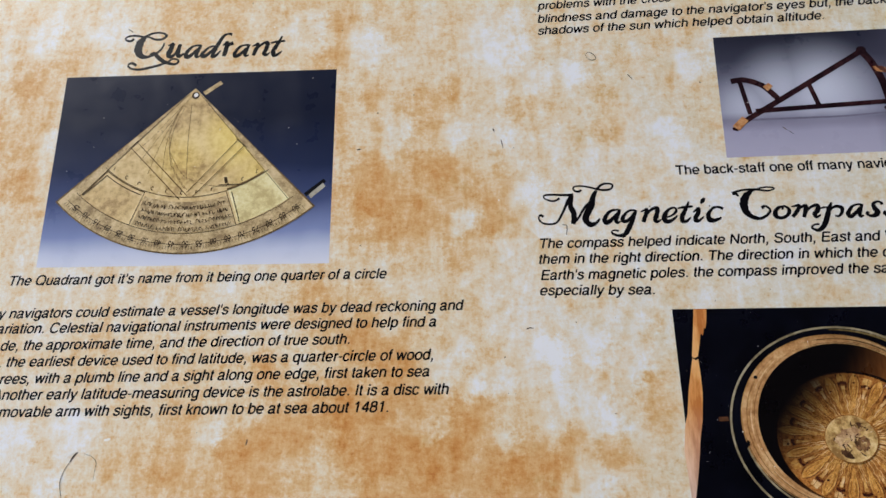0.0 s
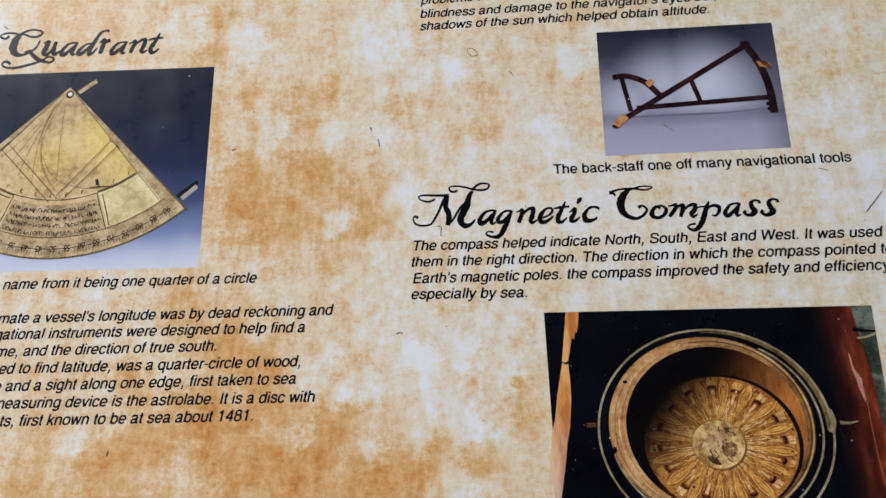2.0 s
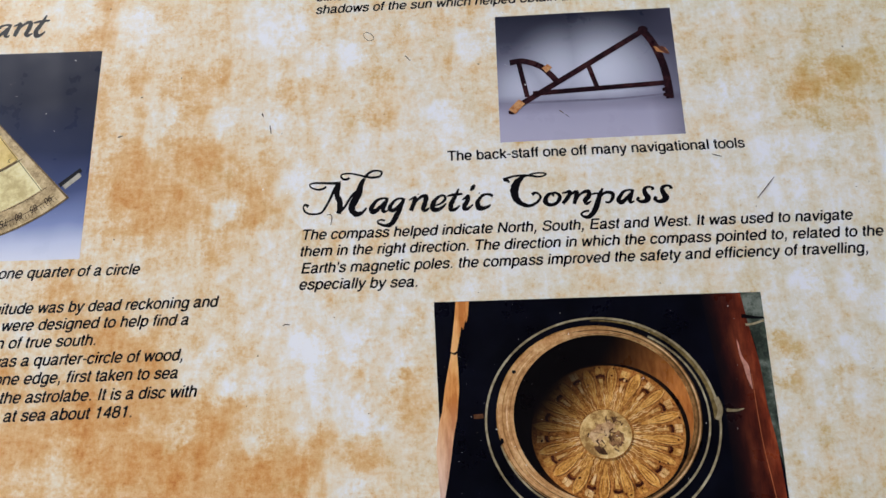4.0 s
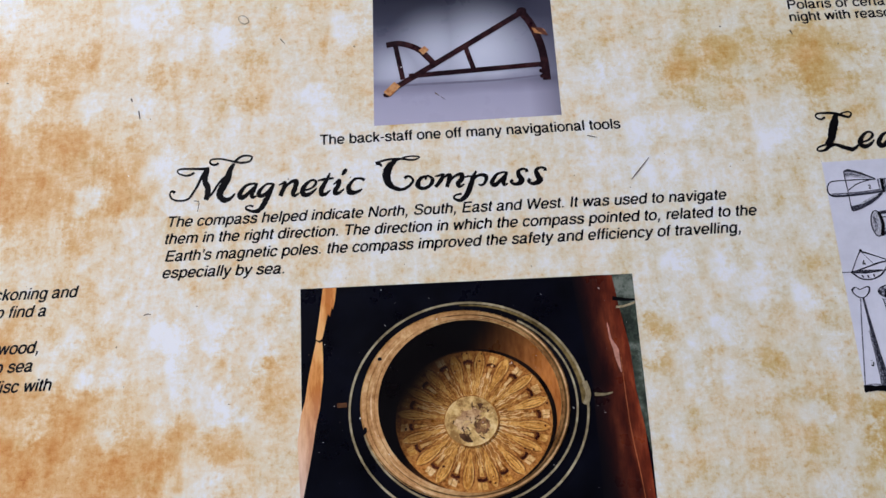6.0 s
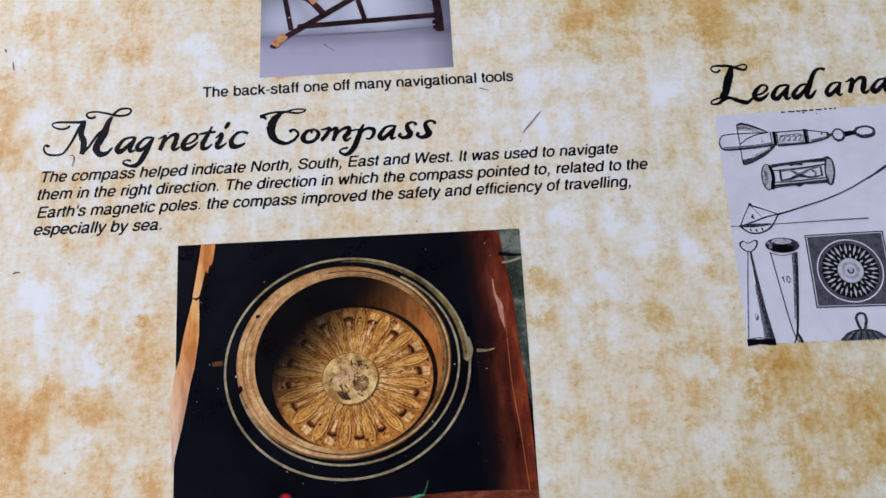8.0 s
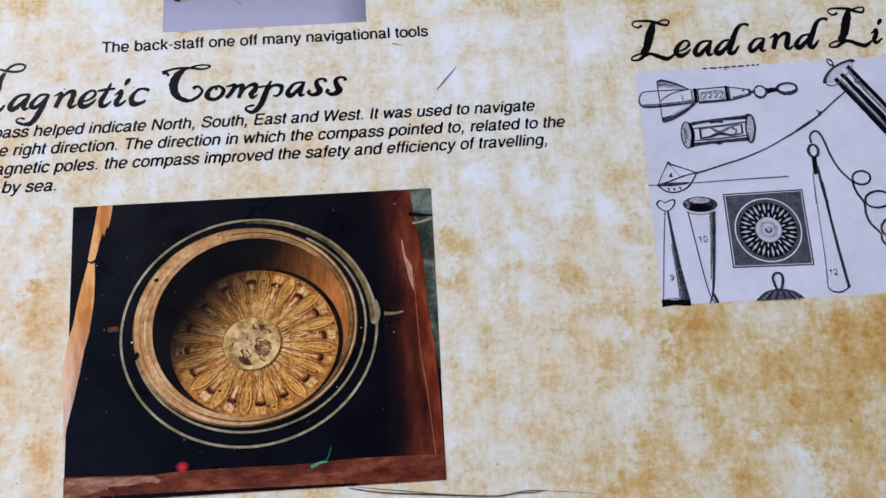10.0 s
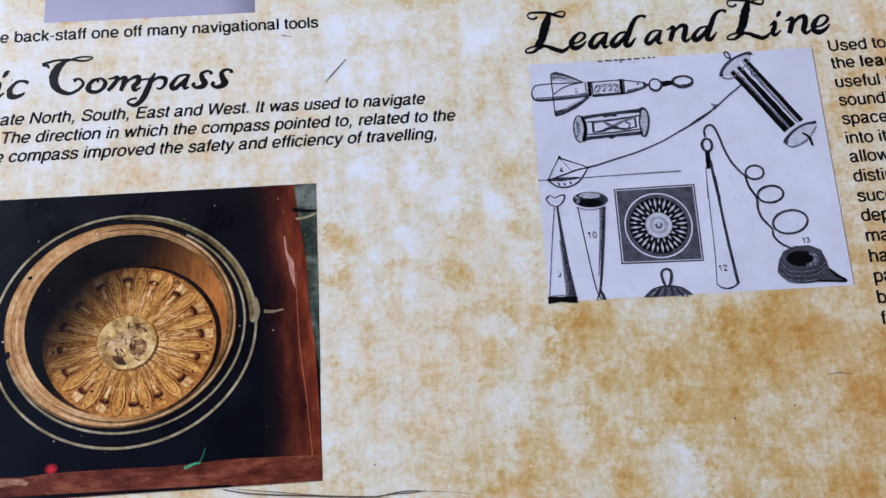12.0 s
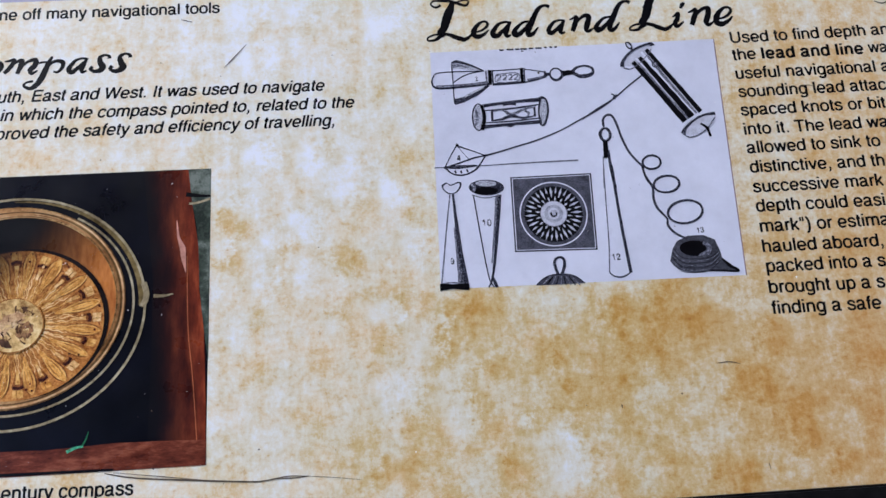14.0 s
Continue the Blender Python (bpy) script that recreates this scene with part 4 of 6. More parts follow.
for x, y in [(185.5, 70.5), (185.4, 67.3), (185.6, 64.4)]:
    Sheet(4).disc(x, y, 1.5, 1.2, n=10).part("arc_notch", STAFF_WOOD, staff)

# ---- photograph of a mariner's compass ----
p = Mat("compass_box_print")
laminate(p)
BOX_BLACK = p.done(p.ramp(p.noise(40, 5), (0.35, srgb(4, 4, 9)), (0.7, srgb(12, 13, 24))))
p = Mat("compass_box_wood_print")
laminate(p)
grain = p.noise(40, 5, 0.65, p.stretch(3, 0.6))
PALE_WOOD = p.done(p.mix(p.ranged(p.axis(1), -0.130, -0.085), p.ramp(grain, (0.4, srgb(196, 160, 138)), (0.6, srgb(228, 200, 182))),
                         p.ramp(grain, (0.4, srgb(190, 116, 58)), (0.5, srgb(218, 150, 84)), (0.6, srgb(232, 176, 112)))))
RED_WOOD = patched("compass_red_wood_print", srgb(64, 27, 20), srgb(104, 50, 35), srgb(140, 80, 58), 34, at=(0.7, 2.2))
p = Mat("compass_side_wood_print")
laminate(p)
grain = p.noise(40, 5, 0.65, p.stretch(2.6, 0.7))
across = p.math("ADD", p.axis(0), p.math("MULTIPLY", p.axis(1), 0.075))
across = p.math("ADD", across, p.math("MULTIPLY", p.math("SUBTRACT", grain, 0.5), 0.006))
# Shade on the side's inner part, put into the print as a fade to black.
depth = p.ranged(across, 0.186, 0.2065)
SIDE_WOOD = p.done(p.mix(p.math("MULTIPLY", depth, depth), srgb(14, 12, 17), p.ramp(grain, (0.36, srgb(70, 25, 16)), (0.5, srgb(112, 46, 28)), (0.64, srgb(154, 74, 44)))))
GREEN_DARK = patched("compass_green_print", srgb(40, 46, 40), srgb(70, 78, 68), srgb(118, 124, 114), 50)
p = Mat("compass_bowl_rim_print")
laminate(p)
grain = p.math("ADD", p.math("MULTIPLY", p.noise(60, 5, 0.65), 0.6), p.math("MULTIPLY", p.noise(420, 4, 0.7), 0.4))
RIM_WOOD = p.done(p.mix(p.ranged(p.axis(0), 0.118, 0.176), p.ramp(grain, (0.38, srgb(150, 104, 62)), (0.5, srgb(196, 146, 94)), (0.62, srgb(222, 184, 134))),
                        p.ramp(grain, (0.38, srgb(84, 60, 34)), (0.5, srgb(136, 102, 60)), (0.62, srgb(170, 134, 84)))))
WIRE = patched("compass_wire_print", srgb(116, 102, 76), srgb(150, 136, 106), srgb(184, 172, 142), 60)
CARD_PALE = patched("compass_card_centre_print", srgb(150, 112, 64), srgb(214, 176, 112), srgb(240, 214, 156), 70)
CX, CY = 139.7, -95.9
compass = Sheet(1).poly([(64.7, -38.8), (67.7, -159.2), (217.7, -159.5), (218.4, -38.8)]).part("compass_photo", BOX_BLACK, sign, "photograph of an old gimballed compass in a box")
Sheet(2).poly([(75.2, -38.9), (81.5, -38.9), (80.8, -45.6), (79.9, -49.1), (79.4, -48.0), (78.5, -52.3), (77.6, -50.9), (76.8, -54.3), (76.0, -58.5), (75.1, -62.3), (73.6, -63.2), (72.1, -62.5), (73.1, -55.7), (74.1, -47.9)]).part("pale_wood_strip", PALE_WOOD, compass)
Sheet(2).poly([(72.3, -63.2), (73.9, -64.2), (75.1, -63.6), (75.5, -70.8), (75.6, -79.9), (74.3, -93), (72.5, -100.9), (71.6, -107.6), (69.7, -118.7), (67.4, -129.9), (66.6, -138.1), (64.4, -107.2), (65.8, -95.5), (67.5, -89.6), (69, -79), (70.2, -73)]).part("pale_wood_strip", PALE_WOOD, compass)
Sheet(2).poly([(190.5, -39.1), (204.5, -39), (205.6, -81), (206.7, -116.1), (205.5, -150), (195.2, -150.2), (195.6, -113.5), (195.4, -85.6), (193.0, -63.7)]).part("printed_wood_shade", SIDE_WOOD, compass)
Sheet(3).poly([(200.9, -39), (208.9, -39), (210.8, -54.5), (213.5, -71.8), (214.2, -91.1), (216.3, -107.5), (217.4, -137), (217.5, -158.3), (203.3, -150.5), (204.5, -113.7), (204.2, -80.9), (202.5, -58.9)]).part("red_wood_side", SIDE_WOOD, compass)
Sheet(2).poly([(208.4, -39), (218.4, -38.8), (218.3, -64.8), (218.1, -119.1), (215.9, -105.2), (213.9, -86.3), (212.8, -64.5), (210.8, -54.5)]).part("green_corner", GREEN_DARK, compass)
Sheet(4).stroke([(209.4, -53.9), (213.2, -53.6), (218.1, -52.1)], 1.0).part("silver_wire", WIRE, compass)
# Shadow in the box corner, drawn as a black stroke of the print.
Sheet(4).stroke([(208.1, -49.8), (213.4, -50.6), (218.4, -50.9)], 2.0, 0.8).part("printed_corner_shadow", M_INK, compass)
Sheet(4).poly([(67.7, -159.2), (217.7, -159.5), (217.7, -149.9), (205.1, -149.5), (182.7, -149.1), (167.1, -149.8), (156, -150.2), (145, -149.9), (122.9, -149.7), (111.9, -149.8), (103.2, -150.5), (67.4, -149.4)]).part("red_wood_ledge", RED_WOOD, compass)
Sheet(5).poly([(67.6, -158), (67.3, -149.8), (81.4, -150.4), (94.5, -150.8), (102.8, -151.1), (105.5, -152.6), (104.2, -153.6), (99, -153), (92.5, -154), (86, -153.8), (80.9, -155.6)]).part("pale_ledge", patched("compass_ledge_print", srgb(104, 62, 46), srgb(140, 94, 72), srgb(172, 130, 106), 60, at=(0.7, 2)), compass)
Sheet(5).stroke([(81.9, -158.2), (112.2, -158.3), (140.7, -158.5), (182.6, -159.0)], 1.8, 0.9).part("ledge_edge", M_INK, compass)
Sheet(5).stroke([(209.1, -76.4), (209.9, -104.8), (212.3, -127.7), (214.1, -149.9)], 0.35).part("wood_edge", printed("compass_wood_edge_print", srgb(170, 96, 60), 0.3), compass)

def dimmed(name, low, mid, high, scale):
    """A printed tone that sinks into the bowl's dark upper side, as the photograph has it."""
    q = Mat(name)
    n = q.math("ADD", q.math("MULTIPLY", q.noise(scale, 5, 0.65), 0.5), q.math("MULTIPLY", q.noise(scale * 5, 4, 0.75), 0.5))
    dull = tuple(0.6 * c for c in low[:3]) + (1,)
    lit = q.ramp(n, (0.34, dull), (0.43, low), (0.5, mid), (0.58, high))
    x, y = q.ranged(q.axis(0), CX / 1000 - 0.05, CX / 1000 + 0.05, -1, 1), q.ranged(q.axis(1), CY / 1000 - 0.05, CY / 1000 + 0.05, -1, 1)
    f = q.math("SUBTRACT", q.math("MULTIPLY", x, 0.82), q.math("MULTIPLY", y, 0.68))
    laminate(q)
    sunk = q.ranged(f, -0.60, -0.06)
    return q.done(q.mix(q.math("MULTIPLY", sunk, sunk), srgb(10, 8, 10), lit))


CARD_BASE = dimmed("compass_card_print", srgb(136, 80, 34), srgb(182, 116, 54), srgb(206, 144, 76), 160)
CARD_RAY = dimmed("compass_ray_print", srgb(184, 128, 60), srgb(212, 156, 80), srgb(236, 190, 114), 160)
CARD_LIGHT = dimmed("compass_light_print", srgb(196, 146, 84), srgb(224, 178, 114), srgb(240, 206, 152), 160)
CARD_RED = dimmed("compass_red_print", srgb(84, 36, 20), srgb(112, 54, 28), srgb(140, 80, 46), 160)
CARD_PETAL = dimmed("compass_petal_print", srgb(184, 120, 50), srgb(218, 154, 72), srgb(236, 182, 98), 140)
CARD_SHADE = dimmed("compass_petal_shade_print", srgb(108, 58, 26), srgb(138, 80, 36), srgb(168, 108, 54), 200)
CARD_DARK = dimmed("compass_niche_print", srgb(40, 18, 14), srgb(62, 26, 18), srgb(88, 44, 28), 160)
CARD_EDGE = dimmed("compass_petal_edge_print", srgb(128, 76, 34), srgb(166, 110, 52), srgb(196, 140, 76), 200)
OUTER, SECOND, RIM, BORE = (140, -95.5, 53.1, 47.2), (140.2, -94.5, 48.2, 42.4), (138.5, -93.3, 46.3, 41.1), (140.5, -93.5, 40.4, 36.8)


def grown(o, d):
    return o[0], o[1], o[2] + d, o[3] + d


Sheet(6).ring(*grown(OUTER, -0.5), 1.0).part("outer_wire", WIRE, compass)
Sheet(5).stroke(oval(*grown(OUTER, -1.7), 0, 92, n=40), 2.8, 0.5).part("brass_band", patched("compass_band_print", srgb(70, 58, 34), srgb(112, 94, 56), srgb(140, 120, 78), 60), compass)
Sheet(5).ring(*grown(SECOND, -0.4), 0.9, -165, 60).part("inner_wire", WIRE, compass)
Sheet(5).band(oval(*RIM, n=120), oval(*BORE, n=120)).part("bowl_rim", RIM_WOOD, compass)
RIM_EDGE = patched("compass_rim_edge_print", srgb(120, 84, 46), srgb(176, 128, 72), srgb(214, 172, 112), 60)
Sheet(6).ring(*grown(BORE, 0.4), 0.7, -60, 75).part("rim_edge", RIM_EDGE, compass)
Sheet(6).ring((RIM[0] + BORE[0]) / 2, (RIM[1] + BORE[1]) / 2, (RIM[2] + BORE[2]) / 2, (RIM[3] + BORE[3]) / 2, 0.35, -75, 100).part("rim_groove", printed("compass_groove_print", srgb(96, 62, 32), 0.4), compass)
Sheet(6).ring(*grown(RIM, -0.3), 0.5, 60, 215).part("rim_edge", RIM_EDGE, compass)
Sheet(6).ring(*grown(RIM, -3.0), 0.3, 150, 250).part("rim_edge", RIM_EDGE, compass)
RIM_TONES = [patched("compass_rim_tone_print", *[srgb(*c) for c in q], 70) for q in (((110, 72, 40), (150, 104, 60), (180, 132, 84)), ((176, 128, 80), (208, 164, 114), (230, 196, 150)), ((70, 48, 28), (104, 76, 44), (130, 98, 60)))]
for f, w, a0, a1, tone in ((0.12, 0.5, -80, 110, 2), (0.22, 0.35, 110, 250, 0), (0.30, 0.7, -70, 95, 0), (0.40, 0.7, 120, 240, 1), (0.46, 0.6, 215, 340, 2), (0.55, 0.6, -60, 110, 2), (0.66, 0.4, 130, 230, 0),
                           (0.70, 0.6, 210, 330, 1), (0.78, 0.7, -80, 80, 1), (0.92, 0.6, 190, 320, 2), (0.95, 0.5, -50, 100, 2)):
    o = [BORE[i] + (RIM[i] - BORE[i]) * f for i in range(4)]
    Sheet(6).brush(oval(*o, a0, a1, n=30), (0.1, w, w, w, 0.1)).part("rim_groove", RIM_TONES[tone], compass)
Sheet(7).disc(101.2, -72.6, 1.0, 0.8).part("rim_nail", M_INK, compass)
Sheet(7).disc(94.3, -103.4, 0.8, 1.4).part("rim_nail", M_INK, compass)
p = Mat("bowl_wall_print")
laminate(p)
side = p.math("SUBTRACT", p.ranged(p.axis(0), CX / 1000 - 0.05, CX / 1000 + 0.05, -1, 1), p.math("MULTIPLY", p.ranged(p.axis(1), CY / 1000 - 0.05, CY / 1000 + 0.05, -1, 1), 0.62))
grain = p.noise(1, 5, 0.6, p.stretch(400, 90))
lit = p.ranged(side, -0.35, 0.55)
wall = p.mix(p.math("MULTIPLY", lit, lit), srgb(9, 7, 9), p.ramp(grain, (0.35, srgb(160, 92, 42)), (0.65, srgb(204, 130, 66))))
Sheet(3).disc(*grown(BORE, 1.0)).part("bowl_wall", p.done(wall), compass)
DX, DY, DRX, DRY = 142.2, -100.9, 34.4, 30
Sheet(7).disc(DX + 1.3, DY + 0.5, DRX + 0.6, DRY + 0.4).part("card_gap", printed("card_gap_print", srgb(22, 14, 12), 0.3), compass)
Sheet(8).disc(DX, DY, DRX, DRY).part("compass_card", CARD_BASE, compass)
rng = random.Random(21)
for k in range(32):
    a, wide, far = radians(k * 11.25 - 7.5 + rng.uniform(-1.2, 1.2)), rng.uniform(0.88, 1.12), rng.uniform(0.95, 1.0)

    def at(f, d=0.0):
        return DX + DRX * f * far * math.cos(a + d * wide), DY + DRY * f * far * math.sin(a + d * wide)

    # fine wavy rays spring from the centre all round
    for d in (-0.066, -0.022, 0.022, 0.066):
        reach = 0.62 if k % 2 == 0 else 0.72
        Sheet(9).brush([at(0.34 + (reach - 0.34) * i / 8, d * (1.0 if k % 2 else 1.0 + 0.06 * i) + 0.016 * math.sin(2.1 * i + 20 * d + k)) for i in range(9)],
                       (0.55, 0.42, 0.36, 0.2)).part("wavy_ray", rng.choice((CARD_RAY, CARD_LIGHT, CARD_EDGE)), compass)
    if k % 2:
        # between two petals: a dark niche with a pale block over it
        Sheet(9).poly([at(0.66, -0.035), at(0.84, -0.08), at(0.86, 0.0), at(0.84, 0.08), at(0.66, 0.035)]).part("red_ground", CARD_SHADE, compass)
        Sheet(10).poly([at(0.62, -0.018), at(0.80, -0.034), at(0.80, 0.034), at(0.62, 0.018)]).part("wavy_ray", CARD_RAY, compass)
        Sheet(11).poly([at(0.815, -0.06 * wide), at(0.86, -0.07), at(0.875, 0.0), at(0.855, 0.075), at(0.81, 0.07), at(0.835, 0.01)]).part("dark_niche", CARD_DARK, compass)
        Sheet(11).poly([at(0.885, -0.07), at(0.975, -0.06), at(0.985, 0.055), at(0.88, 0.066)]).part("pale_block", rng.choice((CARD_LIGHT, CARD_RAY, CARD_PETAL)), compass)
        Sheet(12).brush([at(0.88, -0.02), at(0.93, -0.015), at(0.98, -0.02)], (0.3, 0.3, 0.3)).part("block_joint", CARD_EDGE, compass)
        if rng.random() < 0.6:
            Sheet(12).brush([at(0.64, 0.0), at(0.70, 0.006), at(0.78, 0.0)], (0.9, 1.2, 0.7)).part("pale_mark", CARD_LIGHT, compass)
    else:
        edge = [(0.46, 0.020), (0.53, 0.045), (0.58, 0.036), (0.66, 0.066), (0.80, 0.074), (0.90, 0.056), (0.97, 0.020)]
        Sheet(10).poly([at(f, -d) for f, d in edge] + [at(0.995)] + [at(f, d) for f, d in reversed(edge)]).part("petal_ray", CARD_PETAL, compass)
        for side in (-1, 1):
            Sheet(12).brush([at(f, side * d) for f, d in edge] + [at(0.995)], (0.2, 0.35, 0.45, 0.45, 0.35)).part("petal_outline", CARD_RAY, compass)
            Sheet(11).brush([at(f, side * (d - 0.028)) for f, d in edge[3:6]], (0.3, 0.45, 0.3)).part("petal_fold", CARD_EDGE, compass)
            Sheet(9).brush([at(f, side * (d + 0.016)) for f, d in edge[2:]], (0.2, 0.6, 0.7, 0.4)).part("petal_shadow", CARD_SHADE, compass)
        Sheet(13).brush([at(0.50), at(0.70, 0.004), at(0.90)], (0.2, 0.55, 0.2)).part("petal_vein", CARD_RAY, compass)
rng = random.Random(8)
for k in range(40):
    a, f = rng.uniform(0, 6.283), rng.uniform(0.72, 0.97)
    Sheet(14).disc(DX + DRX * f * math.cos(a), DY + DRY * f * math.sin(a), rng.uniform(0.3, 0.75), rng.uniform(0.25, 0.55), turn=rng.uniform(0, 180), n=8).part("worn_spot", rng.choice((CARD_DARK, CARD_LIGHT, CARD_RED)), compass)
HUB = (141, -101.2, 11.9, 10.8)
Sheet(15).disc(*HUB).part("card_centre", CARD_PALE, compass)
Sheet(16).ring(*HUB, 0.5).part("centre_edge", CARD_EDGE, compass)
rng = random.Random(31)
HUB_INK = printed("compass_centre_drawing_print", srgb(138, 100, 66), 0.5, 500)
HUB_DARK = printed("compass_centre_dark_print", srgb(88, 60, 42), 0.5, 500)
HUB_ROSE = patched("compass_centre_rose_print", srgb(172, 130, 92), srgb(204, 164, 118), srgb(226, 194, 148), 200)
# a worn drawing: a rosy field, a dark fold below it and broken brown lines
for u, v, rx, ry, turn, mat in ((-0.05, 0.18, 5.2, 3.2, 20, HUB_ROSE), (-0.38, -0.12, 3.2, 2.4, -30, HUB_ROSE), (0.42, -0.22, 3.6, 3.0, 40, HUB_INK), (-0.22, -0.66, 2.8, 1.5, -38, HUB_DARK),
                                (0.30, 0.55, 2.2, 1.1, 25, HUB_DARK), (0.18, 0.12, 1.8, 1.3, 0, HUB_ROSE), (0.22, -0.18, 1.3, 2.6, 12, HUB_DARK)):
    x, y = HUB[0] + u * HUB[2], HUB[1] + v * HUB[3]
    Sheet(16).poly([(x + (q[0] - x) * (1 + 0.5 * noise.noise((q[0] * 0.9, q[1] * 0.9, 1))), y + (q[1] - y) * (1 + 0.5 * noise.noise((q[0] * 0.9, q[1] * 0.9, 5)))) for q in oval(x, y, rx, ry, turn=turn, n=26)[:-1]]).part("centre_drawing", mat, compass)
for k in range(34):
    a, f = rng.uniform(0, 6.283), 0.72 * rng.random() ** 0.6
    x, y = HUB[0] + HUB[2] * (f * math.cos(a) + 0.10), HUB[1] + HUB[3] * f * math.sin(a)
    Sheet(17).brush([(x + rng.uniform(-1.6, 1.6), y + rng.uniform(-1.4, 1.4)) for i in range(4)], (rng.uniform(0.15, 0.7), rng.uniform(0.2, 0.6), 0.12)).part("centre_line", rng.choice((HUB_INK, HUB_DARK, CARD_PALE)), compass)
Sheet(7).stroke([(191.8, -86.4), (193.1, -91.7), (191.5, -96.3)], 2.4).part("gimbal_pivot", WIRE, compass)
Sheet(6).stroke([(195.9, -92.1), (200.1, -92.3), (203.8, -91.6)], 1.6, 0.5).part("gimbal_pin", WIRE, compass)
Sheet(6).stroke([(81.9, -92.3), (86.3, -92.1)], 2.0).part("gimbal_pin", printed("gimbal_pin_print", srgb(92, 60, 40), 0.3), compass)
Sheet(6).brush([(204.6, -61), (205.4, -68), (207.2, -73), (207.6, -77), (208.6, -83)], (0.3, 1.0, 2.4, 2.0, 0.3)).part("wood_chip", printed("compass_chip_print", srgb(196, 140, 122), 0.3, 200), compass)
p = Mat("red_fleck_print")
laminate(p)
Sheet(6).disc(113.6, -148, 2.8, 1.8).part("red_fleck", p.done(p.mix(p.near(113.6, -148.4, 3.0), srgb(34, 20, 26), srgb(206, 40, 52))), compass)
GREEN = printed("green_fleck_print", srgb(92, 176, 132), 0.5, 500)
Sheet(6).stroke([(164.5, -151.4), (167.6, -150.1), (170.7, -149.6)], 1.3, 0.7).part("green_fleck", GREEN, compass)
Sheet(6).stroke([(170.2, -149.6), (171.6, -147.1), (172.5, -144.1)], 0.9, 0.3).part("green_fleck", printed("dim_green_print", srgb(38, 92, 60), 0.4), compass)

# ---- engraving of lead, line and other instruments ----
plate = Sheet(1).poly([(314.2, 10.9), (313, -95.6), (442.9, -96.3), (444, 12.9)]).part("engraving", M_WHITE, sign, "black and white engraving of sounding instruments")

# Thin pinkish shadow line down the right edge, painted as a stroke.
Sheet(2).stroke([(444, 12.9), (443.4, -40), (442.9, -96.3)], 0.5).part("paper_edge_shadow", printed("paper_shadow_print", srgb(150, 128, 132), 0.2), plate)

DIAL_PALE = printed("dial_ray_print", srgb(190, 190, 202), 0.15, 1500)


def ink(name, mat, pts, swell, layer):
    """One engraved line that swells and thins."""
    return Sheet(layer).brush(pts, [1.3 * w for w in swell]).part(name, mat, plate)


ink('log_sinker', M_LINE, [(337.7, 1.1), (328.8, 1.3), (317.6, 1.0), (315.0, -0.8), (314.3, -3.7), (315.8, -6.0), (320.2, -6.4), (330.0, -5.9), (339.9, -5.1)], (0.36, 0.36, 0.36, 0.54, 0.81, 0.81, 0.72), 3)
ink('log_sinker', M_GREY, [(316.0, -5.2), (320.2, -5.3), (330.1, -5.0), (339.1, -4.2)], (0.62, 0.53, 0.71, 0.89), 3)
Sheet(2).poly([(323.5, 5.6), (326.9, 6.0), (332.5, 3.7), (336.8, 1.5), (331.5, 1.8), (326.6, 2.7), (323.5, 2.5)]).part('log_sinker', M_FADE, plate)
ink('log_sinker', M_LINE, [(323.4, 5.3), (326.0, 6.1), (331.7, 4.2), (337.5, 1.3)], (0.72, 1.07, 0.81, 0.36), 3)
ink('log_sinker', M_GREY, [(323.8, 4.0), (326.7, 4.2), (331.1, 3.1)], (1.07, 0.89, 0.36), 3)
ink('log_sinker', M_LINE, [(323.5, 5.5), (323.5, 1.5), (323.6, -3.8), (323.6, -9.9), (323.7, -13.9)], (0.45, 0.36, 0.36, 0.45), 3)
ink('log_sinker', M_LINE, [(323.4, -4.2), (327.2, -1.5), (331.4, 0.2), (337.5, 1.3)], (0.36, 0.36, 0.36), 3)
ink('log_sinker', M_LINE, [(323.7, -13.0), (327.8, -12.0), (333.5, -9.4), (339.4, -5.7)], (2.30, 1.95, 1.77, 0.71), 3)
ink('log_sinker', M_FADE, [(328.3, -10.9), (331.5, -9.1), (337.1, -6.7)], (0.53, 0.71, 0.44), 4)
ink('log_sinker', M_GREY, [(338.6, 1.3), (338.6, -5.7)], (0.54, 0.54), 3)
ink('log_sinker', M_INK, [(340.2, 1.5), (340.1, -5.5)], (1.17, 1.17), 4)
ink('log_sinker', M_LINE, [(341.4, 1.4), (341.4, -5.4)], (0.45, 0.45), 3)
ink('log_sinker', M_LINE, [(341.3, 1.1), (347.6, 1.3), (354.5, 1.6)], (0.45, 0.36, 0.45), 3)
ink('log_sinker', M_LINE, [(341.2, -5.4), (347.9, -5.3), (354.5, -4.8)], (0.98, 0.80, 0.98), 3)
ink('log_sinker', M_GREY, [(343.1, -0.7), (352.4, -0.4), (352.3, -4.2), (343.0, -4.3), (343.1, -0.7)], (0.36, 0.36, 0.36, 0.36), 3)
for x in (344.0, 346.6, 349.2, 351.6):
    ink('log_sinker', M_GREY, [(x - 0.9, -1.5), (x + 0.5, -1.0), (x + 0.9, -2.0), (x - 0.6, -3.4), (x + 1.0, -3.3)], (0.3, 0.45, 0.3), 3)
ink('log_sinker', M_INK, [(354.6, 2.0), (354.5, -5.4)], (1.08, 1.08), 4)
ink('log_sinker', M_LINE, [(355.8, 1.9), (355.6, -5.1)], (0.45, 0.45), 3)
